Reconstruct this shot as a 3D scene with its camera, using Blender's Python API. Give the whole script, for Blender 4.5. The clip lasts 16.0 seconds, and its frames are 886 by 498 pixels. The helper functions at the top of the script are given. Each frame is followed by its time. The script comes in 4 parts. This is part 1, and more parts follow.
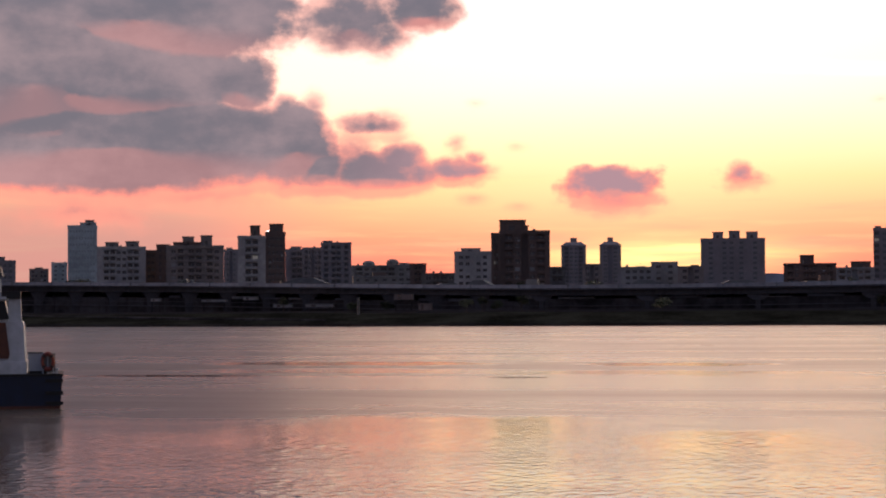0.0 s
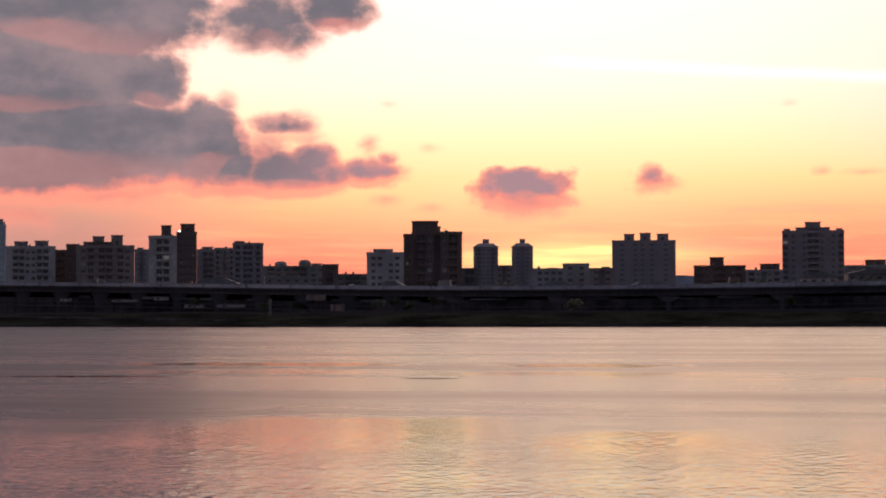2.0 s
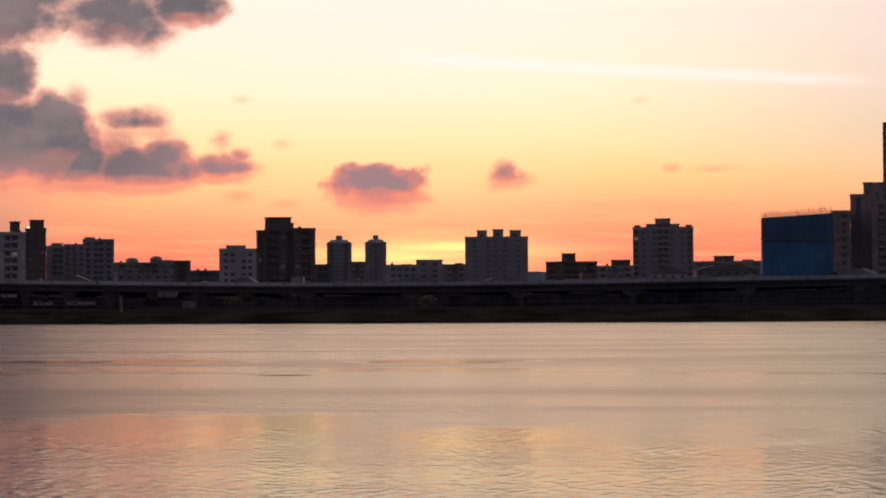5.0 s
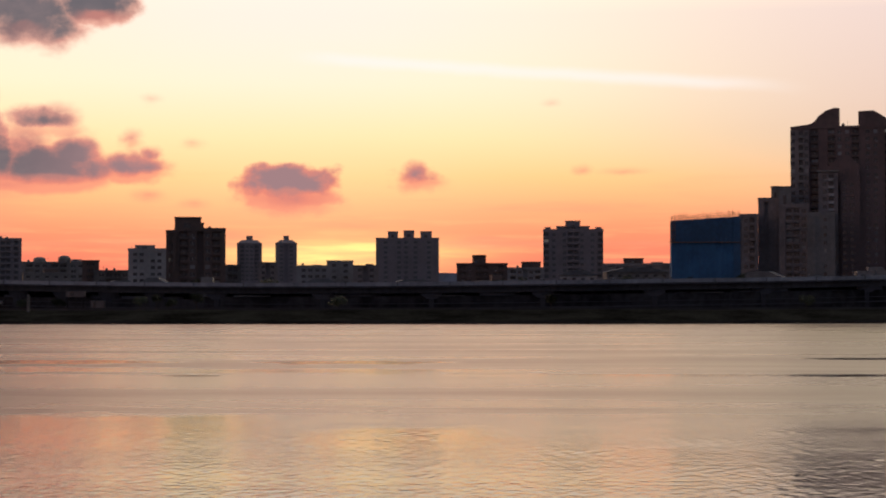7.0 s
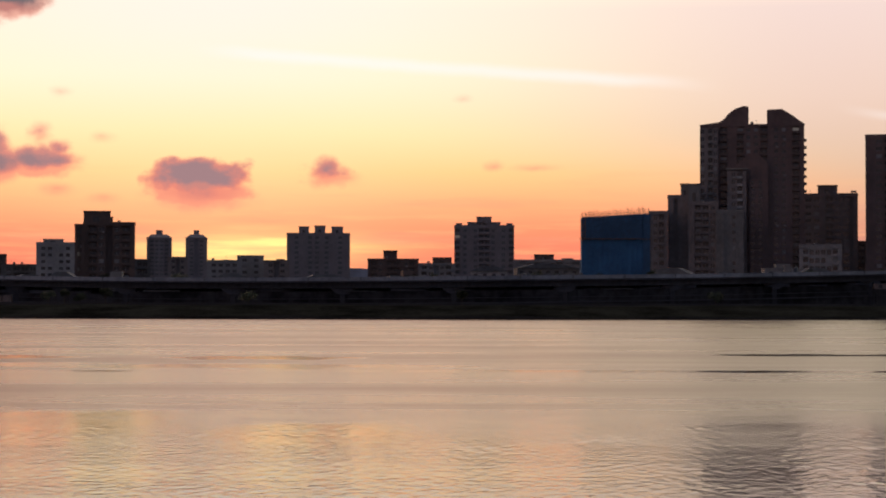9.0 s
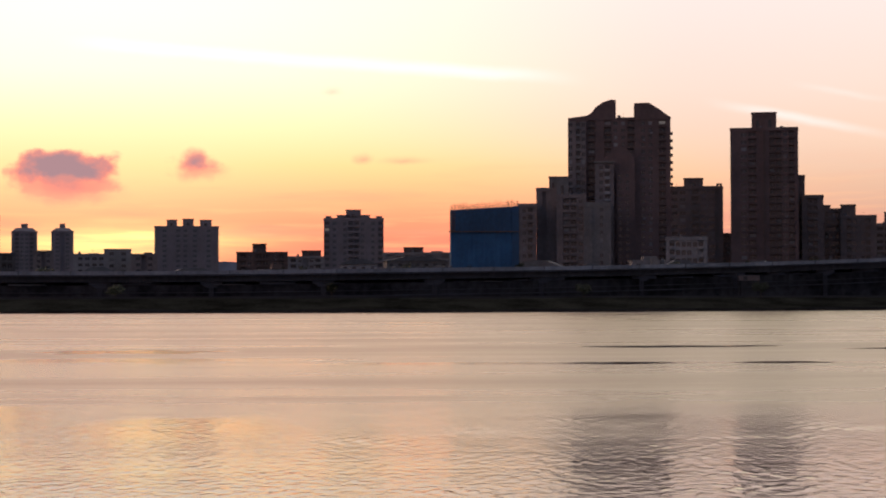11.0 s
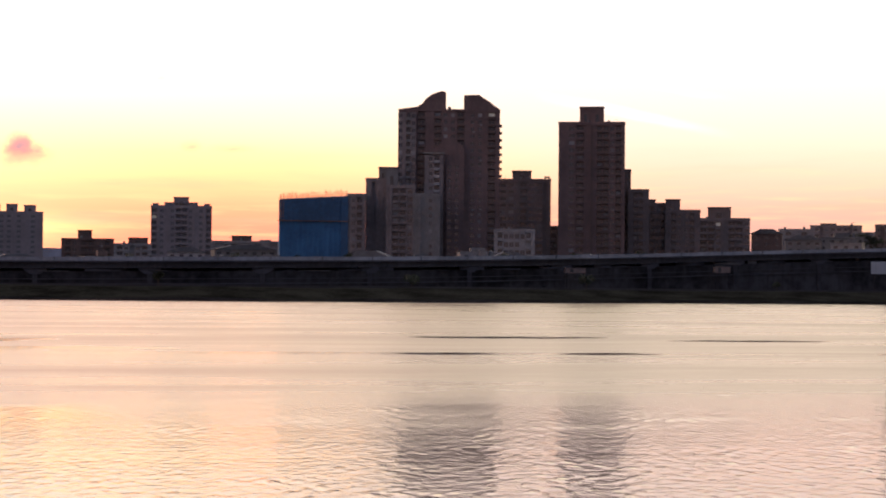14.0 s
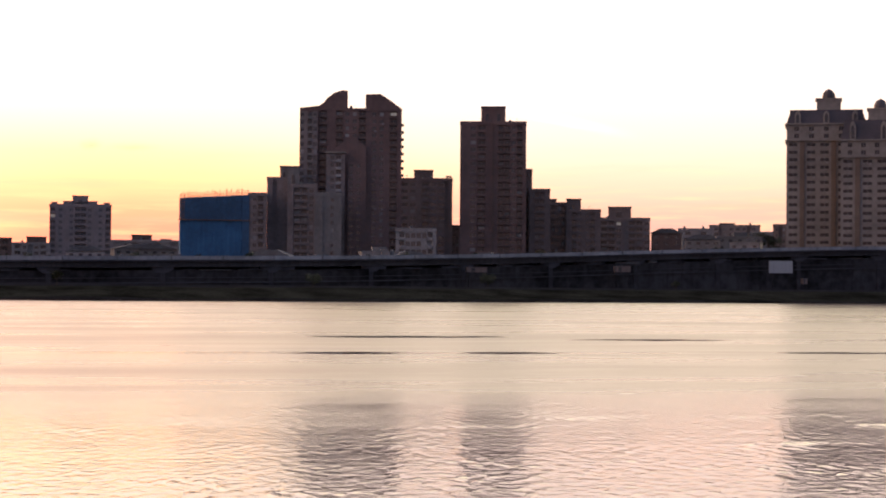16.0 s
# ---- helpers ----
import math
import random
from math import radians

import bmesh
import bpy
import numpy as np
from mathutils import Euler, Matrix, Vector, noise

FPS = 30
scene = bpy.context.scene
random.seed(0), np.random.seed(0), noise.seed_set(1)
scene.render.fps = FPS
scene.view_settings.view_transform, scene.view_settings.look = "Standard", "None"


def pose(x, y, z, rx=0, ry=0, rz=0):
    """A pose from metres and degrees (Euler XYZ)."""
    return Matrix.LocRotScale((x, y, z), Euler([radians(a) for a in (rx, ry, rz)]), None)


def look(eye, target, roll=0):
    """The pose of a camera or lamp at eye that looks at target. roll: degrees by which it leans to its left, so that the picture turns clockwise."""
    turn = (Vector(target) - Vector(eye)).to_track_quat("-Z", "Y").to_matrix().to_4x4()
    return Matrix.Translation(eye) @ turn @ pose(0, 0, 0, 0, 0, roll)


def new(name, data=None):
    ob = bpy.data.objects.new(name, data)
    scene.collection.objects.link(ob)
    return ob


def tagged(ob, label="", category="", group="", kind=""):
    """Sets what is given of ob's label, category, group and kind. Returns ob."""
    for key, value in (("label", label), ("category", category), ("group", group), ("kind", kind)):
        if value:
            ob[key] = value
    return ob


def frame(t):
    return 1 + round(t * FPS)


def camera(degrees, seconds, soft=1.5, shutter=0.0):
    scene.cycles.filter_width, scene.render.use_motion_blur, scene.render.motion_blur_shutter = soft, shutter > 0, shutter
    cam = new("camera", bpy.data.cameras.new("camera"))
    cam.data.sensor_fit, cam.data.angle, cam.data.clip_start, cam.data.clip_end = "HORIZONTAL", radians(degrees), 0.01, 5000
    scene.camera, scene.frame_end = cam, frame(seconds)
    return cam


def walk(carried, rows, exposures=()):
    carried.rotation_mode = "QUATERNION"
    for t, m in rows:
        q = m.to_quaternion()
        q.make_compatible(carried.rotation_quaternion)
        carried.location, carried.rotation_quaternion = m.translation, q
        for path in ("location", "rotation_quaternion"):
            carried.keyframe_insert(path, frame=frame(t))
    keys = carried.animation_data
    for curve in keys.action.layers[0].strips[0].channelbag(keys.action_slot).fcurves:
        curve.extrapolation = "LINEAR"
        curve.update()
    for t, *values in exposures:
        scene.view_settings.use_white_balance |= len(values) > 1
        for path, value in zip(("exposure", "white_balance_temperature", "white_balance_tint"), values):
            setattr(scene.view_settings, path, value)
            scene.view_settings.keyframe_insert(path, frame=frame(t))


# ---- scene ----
EYE = 4.0
cam = camera(25.97, 16.0, soft=2.0)
# seconds, turn to the right, tilt up, roll (degrees); the camera pans on one spot
ROWS = [
    (0.0, -12.112, 1.925, -0.30),
    (0.5, -11.501, 1.921, -0.20),
    (1.0, -10.910, 1.972, -0.12),
    (1.5, -10.239, 1.923, -0.24),
    (2.0, -9.498, 1.944, -0.15),
    (2.5, -8.756, 1.908, -0.25),
    (3.0, -8.185, 1.916, -0.33),
    (3.5, -7.566, 1.893, -0.34),
    (4.0, -6.975, 1.824, -0.34),
    (4.5, -5.943, 1.863, -0.43),
    (5.0, -5.126, 1.818, -0.31),
    (7.5, -1.840, 1.839, -0.10),
    (8.0, -1.212, 1.807, -0.11),
    (10.5, 2.941, 1.562, 0.08),
    (11.0, 4.076, 1.499, -0.13),
    (11.5, 5.165, 1.393, 0.11),
    (12.0, 6.093, 1.268, 0.10),
    (12.5, 6.908, 1.248, 0.23),
    (13.0, 7.650, 1.223, 0.52),
    (13.5, 8.449, 1.210, 0.60),
    (14.0, 9.180, 1.215, 0.48),
    (14.5, 10.024, 1.217, 0.40),
    (15.0, 10.711, 1.224, 0.35),
    (15.5, 11.396, 1.209, 0.45),
    (16.0, 12.112, 1.216, 0.44),
]


def aim(turn, tilt):
    a, e = radians(turn), radians(tilt)
    return (100 * math.sin(a) * math.cos(e), 100 * math.cos(a) * math.cos(e), EYE + 100 * math.sin(e))


# seconds, stops, kelvin, tint: the film's camera drifts brighter and cooler
EXPOSURES = [(0, 0.3, 6150, 14), (1.5, 0.2, 6200, 14), (3.5, 0.0, 6400, 12), (5, -0.05, 6500, 11), (8, -0.08, 6500, 11), (11, 0.2, 6400, 13), (12.5, 0.48, 6320, 15), (14.5, 0.88, 6350, 14), (16, 0.95, 6350, 14)]
walk(cam, [(t, look((0, 0, EYE), aim(turn, tilt), roll)) for t, turn, tilt, roll in ROWS], EXPOSURES)

# ---- light ----
SUN_AZ, SUN_EL = -5.6, 0.4  # just setting behind the city
sun = new("sun", bpy.data.lights.new("sun", "SUN"))
sun.data.energy, sun.data.angle, sun.data.color = 1.2, radians(0.5), (1.0, 0.55, 0.28)
sun.matrix_world = look((math.sin(radians(SUN_AZ)) * 900, math.cos(radians(SUN_AZ)) * 900, 900 * math.tan(radians(SUN_EL))), (0, 0, 0))


class Nodes:
    """Short-hand for building node trees."""

    def __init__(self, tree):
        self.t = tree

    def add(self, kind, **kw):
        n = self.t.nodes.new(kind)
        for k, v in kw.items():
            setattr(n, k, v)
        return n

    def put(self, sock, v):
        if isinstance(v, bpy.types.NodeSocket):
            self.t.links.new(v, sock)
        else:
            sock.default_value = v

    def m(self, op, a, b=None, c=None):
        n = self.add("ShaderNodeMath", operation=op)
        for i, v in enumerate((a, b, c)):
            if v is not None:
                self.put(n.inputs[i], v)
        return n.outputs[0]

    def rng(self, v, a, b, c=0.0, d=1.0, smooth=True):
        n = self.add("ShaderNodeMapRange", interpolation_type="SMOOTHSTEP" if smooth else "LINEAR")
        for i, q in enumerate((v, a, b, c, d)):
            self.put(n.inputs[i], q)
        return n.outputs[0]

    def noise(self, vec, scale, detail=3.0, rough=0.5, distort=0.0):
        n = self.add("ShaderNodeTexNoise")
        self.put(n.inputs["Vector"], vec)
        for k, v in (("Scale", scale), ("Detail", detail), ("Roughness", rough), ("Distortion", distort)):
            n.inputs[k].default_value = v
        return n.outputs["Fac"]

    def mix(self, f, a, b, how="MIX"):
        n = self.add("ShaderNodeMix", data_type="RGBA", blend_type=how)
        self.put(n.inputs[0], f)
        self.put(n.inputs[6], a if isinstance(a, bpy.types.NodeSocket) else (*a, 1))
        self.put(n.inputs[7], b if isinstance(b, bpy.types.NodeSocket) else (*b, 1))
        return n.outputs[2]

    def xyz(self, x, y, z):
        n = self.add("ShaderNodeCombineXYZ")
        for i, v in enumerate((x, y, z)):
            self.put(n.inputs[i], v)
        return n.outputs[0]

    def ramp(self, f, stops):
        n = self.add("ShaderNodeValToRGB")
        els = n.color_ramp.elements
        while len(els) < len(stops):
            els.new(0.5)
        for e, (p, c) in zip(els, stops):
            e.position, e.color = p, (*c, 1)
        self.put(n.inputs[0], f)
        return n.outputs[0]


def build_sky():
    world = bpy.data.worlds.new("dusk_sky")
    scene.world = world
    world.use_nodes = True
    n = Nodes(world.node_tree)
    world.node_tree.nodes.clear()
    co = n.add("ShaderNodeTexCoord").outputs["Generated"]
    sep = n.add("ShaderNodeSeparateXYZ")
    n.put(sep.inputs[0], co)
    az = n.m("MULTIPLY", n.m("ARCTAN2", sep.outputs[0], sep.outputs[1]), 180 / math.pi)
    el = n.m("MULTIPLY", n.m("ARCSINE", sep.outputs[2]), 180 / math.pi)
    # air: colours by height, brightest round the set sun, duller and pinker to the north
    up = n.m("POWER", n.m("MAXIMUM", n.m("DIVIDE", el, 90.0), 0.0), 0.5)

    def air_ramp(stops):
        return n.ramp(up, [(math.sqrt(e / 90), c) for e, c in stops])

    # 13 and 22 degree stops, above the view, are raised to brighten the water
    high = [(13, (1.9, 1.58, 1.03)), (22, (1.5, 1.23, 0.85)), (45, (0.5, 0.45, 0.48)), (90, (0.2, 0.23, 0.33))]
    near = air_ramp([(0, (0.95, 0.22, 0.14)), (1.5, (1.1, 0.25, 0.15)), (2.3, (1.2, 0.34, 0.17)), (3.1, (1.28, 0.49, 0.22)), (4.0, (1.3, 0.69, 0.28)), (5.2, (1.26, 0.9, 0.45)),
                     (6.8, (1.21, 1.0, 0.66)), (8.8, (1.2, 0.98, 0.72)), (13, (2.6, 1.55, 1.03)), (22, (2.3, 1.3, 0.92))] + high[2:])
    side = air_ramp([(0, (0.55, 0.25, 0.21)), (1.5, (0.6, 0.28, 0.225)), (2.4, (0.68, 0.37, 0.26)), (3.4, (0.78, 0.49, 0.33)), (4.6, (0.86, 0.6, 0.44)), (6.2, (0.92, 0.68, 0.56)), (8.8, (0.96, 0.75, 0.68))] + high)
    air = n.mix(n.rng(n.m("SUBTRACT", az, n.rng(el, 3.0, 5.5, 5.5, 0.0)), SUN_AZ + 2, SUN_AZ + 18), near, side)
    away = n.m("ABSOLUTE", n.m("SUBTRACT", az, SUN_AZ))
    away = n.m("MINIMUM", away, n.m("SUBTRACT", 360.0, away))
    back = n.rng(away, 40, 150)
    # behind the camera: the dim scattered light of the eastern sky
    nish = n.add("ShaderNodeTexSky", sky_type="NISHITA")
    nish.sun_disc, nish.sun_elevation, nish.sun_rotation = False, radians(SUN_EL), radians(SUN_AZ)
    vm = n.add("ShaderNodeVectorMath", operation="SCALE")
    n.put(vm.inputs[0], nish.outputs[0])
    vm.inputs[3].default_value = 0.05
    east = n.mix(1.0, vm.outputs[0], n.ramp(up, [(0.0, (0.062, 0.075, 0.122)), (0.35, (0.068, 0.087, 0.155)), (1.0, (0.085, 0.12, 0.22))]), "ADD")
    air = n.mix(back, air, east)
    # yellow light low above the set sun
    def glow_at(a, e, w, h):
        dx = n.m("DIVIDE", n.m("SUBTRACT", az, a), w)
        dy = n.m("DIVIDE", n.m("SUBTRACT", el, e), h)
        return n.m("EXPONENT", n.m("MULTIPLY", n.m("ADD", n.m("MULTIPLY", dx, dx), n.m("MULTIPLY", dy, dy)), -1.0))

    flat = n.xyz(n.m("MULTIPLY", az, 0.12), n.m("MULTIPLY", el, 1.6), 0.0)
    bars = n.rng(n.noise(flat, 1.3, 4.0, 0.55), 0.35, 0.65)
    glow = n.m("MULTIPLY", glow_at(SUN_AZ, 1.7, 3.3, 0.45), n.rng(bars, 0, 1, 0.65, 1.3, False))
    air = n.mix(n.m("MINIMUM", glow, 1.0), air, (1.6, 1.15, 0.36))
    air = n.mix(n.m("MULTIPLY", glow_at(SUN_AZ - 1.0, 4.2, 6.0, 2.2), 0.35), air, (1.1, 0.9, 0.4))
    air = n.mix(n.m("MULTIPLY", glow_at(SUN_AZ - 1.0, 9.5, 9.0, 3.4), 0.7), air, (1.05, 0.97, 0.9))
    thin = n.m("MULTIPLY", n.rng(n.noise(flat, 2.2, 5.0, 0.6), 0.45, 0.75), n.rng(el, 4.5, 1.5))
    air = n.mix(n.m("MULTIPLY", thin, 0.5), air, (1.25, 0.66, 0.28))
    veil = n.m("MULTIPLY", n.rng(n.noise(n.xyz(n.m("MULTIPLY", az, 0.1), n.m("MULTIPLY", el, 1.1), 5.0), 1.7, 5.0, 0.6), 0.5, 0.72), n.rng(el, 4.8, 2.0))
    air = n.mix(n.m("MULTIPLY", veil, 0.4), air, (0.92, 0.36, 0.22))
    # dim pink murk low in the south
    air = n.mix(n.m("MULTIPLY", n.m("MULTIPLY", n.rng(az, -13.5, -21.0), n.rng(el, 5.0, 2.5)), 0.85), air, (0.52, 0.28, 0.225))
    # clouds: soft billowing bodies torn by noise; depths in degrees
    vec = n.xyz(az, n.m("MULTIPLY", el, 1.3), 0.0)
    wx = n.m("SUBTRACT", n.noise(vec, 0.55, 4.0, 0.55), 0.5)
    wy = n.m("SUBTRACT", n.noise(n.xyz(n.m("MULTIPLY", el, 1.3), az, 7.0), 0.55, 4.0, 0.55), 0.5)
    wx2 = n.m("SUBTRACT", n.noise(vec, 1.5, 3.0, 0.5), 0.5)
    wy2 = n.m("SUBTRACT", n.noise(n.xyz(n.m("MULTIPLY", el, 1.3), az, 3.0), 1.5, 3.0, 0.5), 0.5)
    puff = n.m("SUBTRACT", n.noise(vec, 1.2, 4.0, 0.55), 0.5)

    LIFT = 0.3

    def body(a, e, w, h, dense=1.0, ragged=1.0):
        """Two depths of one cloud: where it is, and a little higher, which tells its lit underside."""
        small = h < 0.6
        u, v, ax, ay = (wx2, wy2, 2.0 * h, 0.8 * h) if small else (wx, wy, 1.6 * ragged, 1.0 * ragged)
        x = n.m("DIVIDE", n.m("ADD", n.m("SUBTRACT", az, a), n.m("MULTIPLY", u, ax)), w)
        xx = n.m("MULTIPLY", x, x)
        y0 = n.m("DIVIDE", n.m("ADD", n.m("SUBTRACT", el, e), n.m("MULTIPLY", v, ay)), h)
        out = []
        for lift in (0.0, min(LIFT, 0.6 * h)):
            y = n.m("ADD", y0, lift / h)
            y = n.m("MAXIMUM", y, n.m("MULTIPLY", y, -1.45 if h < 1.0 else -1.1))  # flatter below than above
            d = n.m("SUBTRACT", 1.0, n.m("SQRT", n.m("ADD", xx, n.m("MULTIPLY", y, y))))
            d = n.m("MULTIPLY", d, min(w, h, 1.6))
            out.append(n.m("MULTIPLY", n.m("ADD", d, n.m("MULTIPLY", puff, (0.8 * ragged if not small else 0.42 * h))), dense))
        return out

    bodies = [
        # the bank of cloud, its torn edge and its fingers
        body(-22.02, 5.14, 7.08, 1.89, 1.4, 0.4), body(-22.84, 6.66, 5.73, 1.85, 1.3, 0.6), body(-21.2, 8.85, 5.81, 2.11, 1.2, 0.7), body(-24.13, 7.0, 7.08, 3.71, 1.4, 0.5),
        body(-16.55, 5.01, 1.55, 1.45, 1.1, 0.5), body(-15.8, 4.3, 1.21, 0.91, 1.1, 0.4), body(-16.89, 6.09, 0.64, 0.64, 0.9, 0.4), body(-18.22, 6.83, 1.26, 1.18, 1.0, 0.6),
        body(-14.12, 4.2, 2.33, 0.78, 1.1, 0.35), body(-13.39, 4.54, 1.01, 0.67, 1.1, 0.35), body(-11.84, 4.27, 1.42, 0.47, 1.1, 0.3), body(-11.13, 4.57, 0.47, 0.34, 1.0, 0.3),
        body(-14.28, 5.62, 1.35, 0.51, 0.9, 0.35), body(-13.7, 5.87, 0.78, 0.37, 0.5, 0.4), body(-15.91, 6.22, 0.61, 0.64, 0.45, 0.4), body(-14.96, 4.84, 1.21, 0.88, 0.32, 0.6),
        body(-13.53, 5.18, 0.84, 0.37, 0.35, 0.5), body(-14.71, 8.65, 2.19, 1.35, 0.5, 0.8), body(-12.72, 9.09, 1.45, 1.01, 1.0, 0.6), body(-13.7, 8.24, 1.01, 0.74, 0.6, 0.8),
        body(-11.71, 5.11, 0.4, 0.37, 0.45, 0.3),
        # its rest, outside the view
        body(-30.60, 7.99, 8.0, 4.2), body(-31, 14.0, 18.0, 7.0, 1.2, 0.6), body(-30, 27, 23.0, 19.0, 1.2, 0.6), body(-23.4, 5.6, 5.2, 1.8, 1.2, 0.5),
        # thin pink veils below it
        body(-19.2, 3.5, 3.4, 0.45, 0.3, 0.7), body(-15.6, 3.75, 2.2, 0.4, 0.35, 0.6), body(-22.6, 3.0, 2.6, 0.6, 0.22, 0.8),
        # loose small clouds
        body(-7.1, 3.76, 1.8, 0.72, 1.1, 0.85), body(-6.95, 3.35, 1.75, 0.5, 0.5, 0.35), body(-3.26, 4.05, 0.75, 0.5, 0.7, 0.4), body(-2.80, 3.83, 0.6, 0.22, 0.5, 0.35),
        body(-11.24, 3.45, 0.55, 0.22, 0.5, 0.4), body(-9.84, 3.19, 0.5, 0.18, 0.45, 0.4), body(-10.6, 4.3, 0.3, 0.18, 0.5, 0.3),
        body(-9.93, 4.99, 0.4, 0.17, 0.5, 0.4), body(-11.09, 6.24, 0.4, 0.2, 0.5, 0.4), body(1.67, 4.16, 0.38, 0.24, 0.5, 0.3), body(2.93, 4.13, 0.85, 0.17, 0.6, 0.3), body(0.77, 6.17, 0.35, 0.18, 0.5, 0.3)]
    dens, above = bodies[0]
    for b, c in bodies[1:]:
        dens, above = n.m("MAXIMUM", dens, b), n.m("MAXIMUM", above, c)
    cover = n.rng(dens, -0.03, 0.24)
    thick = n.rng(n.m("ADD", dens, n.m("MULTIPLY", puff, 0.45)), 0.04, 0.5)
    under = n.rng(n.m("SUBTRACT", above, dens), 0.02, 0.3)
    shade = n.rng(n.m("ADD", n.m("MULTIPLY", n.noise(n.xyz(n.m("MULTIPLY", az, 0.45), el, 3.0), 0.42, 5.0, 0.5), 0.75), n.m("MULTIPLY", n.noise(vec, 0.9, 5.0, 0.6), 0.25)), 0.38, 0.62)
    body_col = n.mix(shade, (0.165, 0.147, 0.162), (0.315, 0.23, 0.23))
    body_col = n.mix(n.rng(el, 8.0, 12.5), body_col, (0.15, 0.152, 0.182))
    body_col = n.mix(n.m("MULTIPLY", n.rng(az, -16.5, -10.5), n.rng(el, 7.0, 4.5)), body_col, (0.4, 0.24, 0.25))
    body_col = n.mix(n.m("MULTIPLY", under, n.rng(az, -17.0, -11.0, 0.3, 0.8)), body_col, (0.72, 0.27, 0.22))
    rim_col = n.mix(n.rng(el, 3.5, 7.5), (0.92, 0.28, 0.2), (1.0, 0.52, 0.4))
    cloud_col = n.mix(thick, rim_col, body_col)
    # pink light hanging under the clouds
    hang = n.m("MULTIPLY", n.m("MULTIPLY", n.rng(above, -0.05, 0.28), n.rng(el, 6.5, 4.5)), 0.8)
    col = n.mix(n.m("MULTIPLY", hang, n.rng(az, 1.0, -4.0)), air, (1.02, 0.33, 0.22))
    col = n.mix(cover, col, cloud_col)
    # pale high streaks
    def streak(a0, e0, a1, e1, half, gain):
        k = (e1 - e0) / (a1 - a0)
        mid = n.m("ADD", n.m("MULTIPLY", n.m("SUBTRACT", az, a0), k), e0)
        d = n.m("ABSOLUTE", n.m("ADD", n.m("SUBTRACT", el, mid), n.m("MULTIPLY", wy, 0.22)))
        ends = n.m("MULTIPLY", n.rng(az, a0, a0 + 2.5), n.rng(az, a1, a1 - 4.0))
        return n.m("MULTIPLY", n.m("MULTIPLY", n.rng(d, half, 0.0), ends), gain)

    s = n.m("MAXIMUM", streak(-7.53, 7.60, 8.76, 6.51, 0.3, 0.6), streak(11.58, 5.89, 18.24, 4.54, 0.22, 0.42))
    s = n.m("MAXIMUM", s, streak(14.06, 6.34, 18.25, 5.58, 0.16, 0.3))
    col = n.mix(s, col, (1.1, 1.02, 0.98))
    bg = n.add("ShaderNodeBackground")
    n.put(bg.inputs[0], col)
    bg.inputs[1].default_value = 1.0
    n.put(n.add("ShaderNodeOutputWorld").inputs[0], bg.outputs[0])


build_sky()


# ---- materials ----
def material(name, base, rough=0.8, metal=0.0, vary=0.18, grain=0.6, large=0.05, stain=0.25, bump=0.15, spec=0.4, per_object=0.0):
    mat = bpy.data.materials.new(name)
    mat.use_nodes = True
    n = Nodes(mat.node_tree)
    p = mat.node_tree.nodes["Principled BSDF"]
    co = n.add("ShaderNodeTexCoord").outputs["Object"]
    a = n.noise(co, large, 4.0, 0.6)
    b = n.noise(co, grain, 4.0, 0.6)
    mp = n.add("ShaderNodeMapping")
    n.put(mp.inputs[0], co)
    mp.inputs["Scale"].default_value = (0.9, 0.9, 0.06)
    runs = n.rng(n.noise(mp.outputs[0], 1.1, 4.0, 0.6), 0.5, 0.75)
    dark = tuple(c * (1 - 2 * vary) for c in base)
    light = tuple(min(1, c * (1 + vary)) for c in base)
    col = n.mix(n.rng(n.m("ADD", n.m("MULTIPLY", a, 0.6), n.m("MULTIPLY", b, 0.4)), 0.33, 0.67), dark, light)
    col = n.mix(n.m("MULTIPLY", runs, stain), col, tuple(c * 0.45 for c in base))
    if per_object:
        info = n.add("ShaderNodeObjectInfo").outputs["Random"]
        col = n.mix(n.rng(info, 0, 1, 0, per_object, False), col, (0.02, 0.02, 0.022))
    n.put(p.inputs["Base Color"], col)
    n.put(p.inputs["Roughness"], n.rng(b, 0.3, 0.7, max(0.02, rough - 0.1), min(1, rough + 0.1)))
    p.inputs["Metallic"].default_value = metal
    p.inputs["Specular IOR Level"].default_value = spec
    if bump:
        bp = n.add("ShaderNodeBump")
        bp.inputs["Strength"].default_value = bump
        bp.inputs["Distance"].default_value = 0.05
        n.put(bp.inputs["Height"], b)
        n.put(p.inputs["Normal"], bp.outputs[0])
    return mat


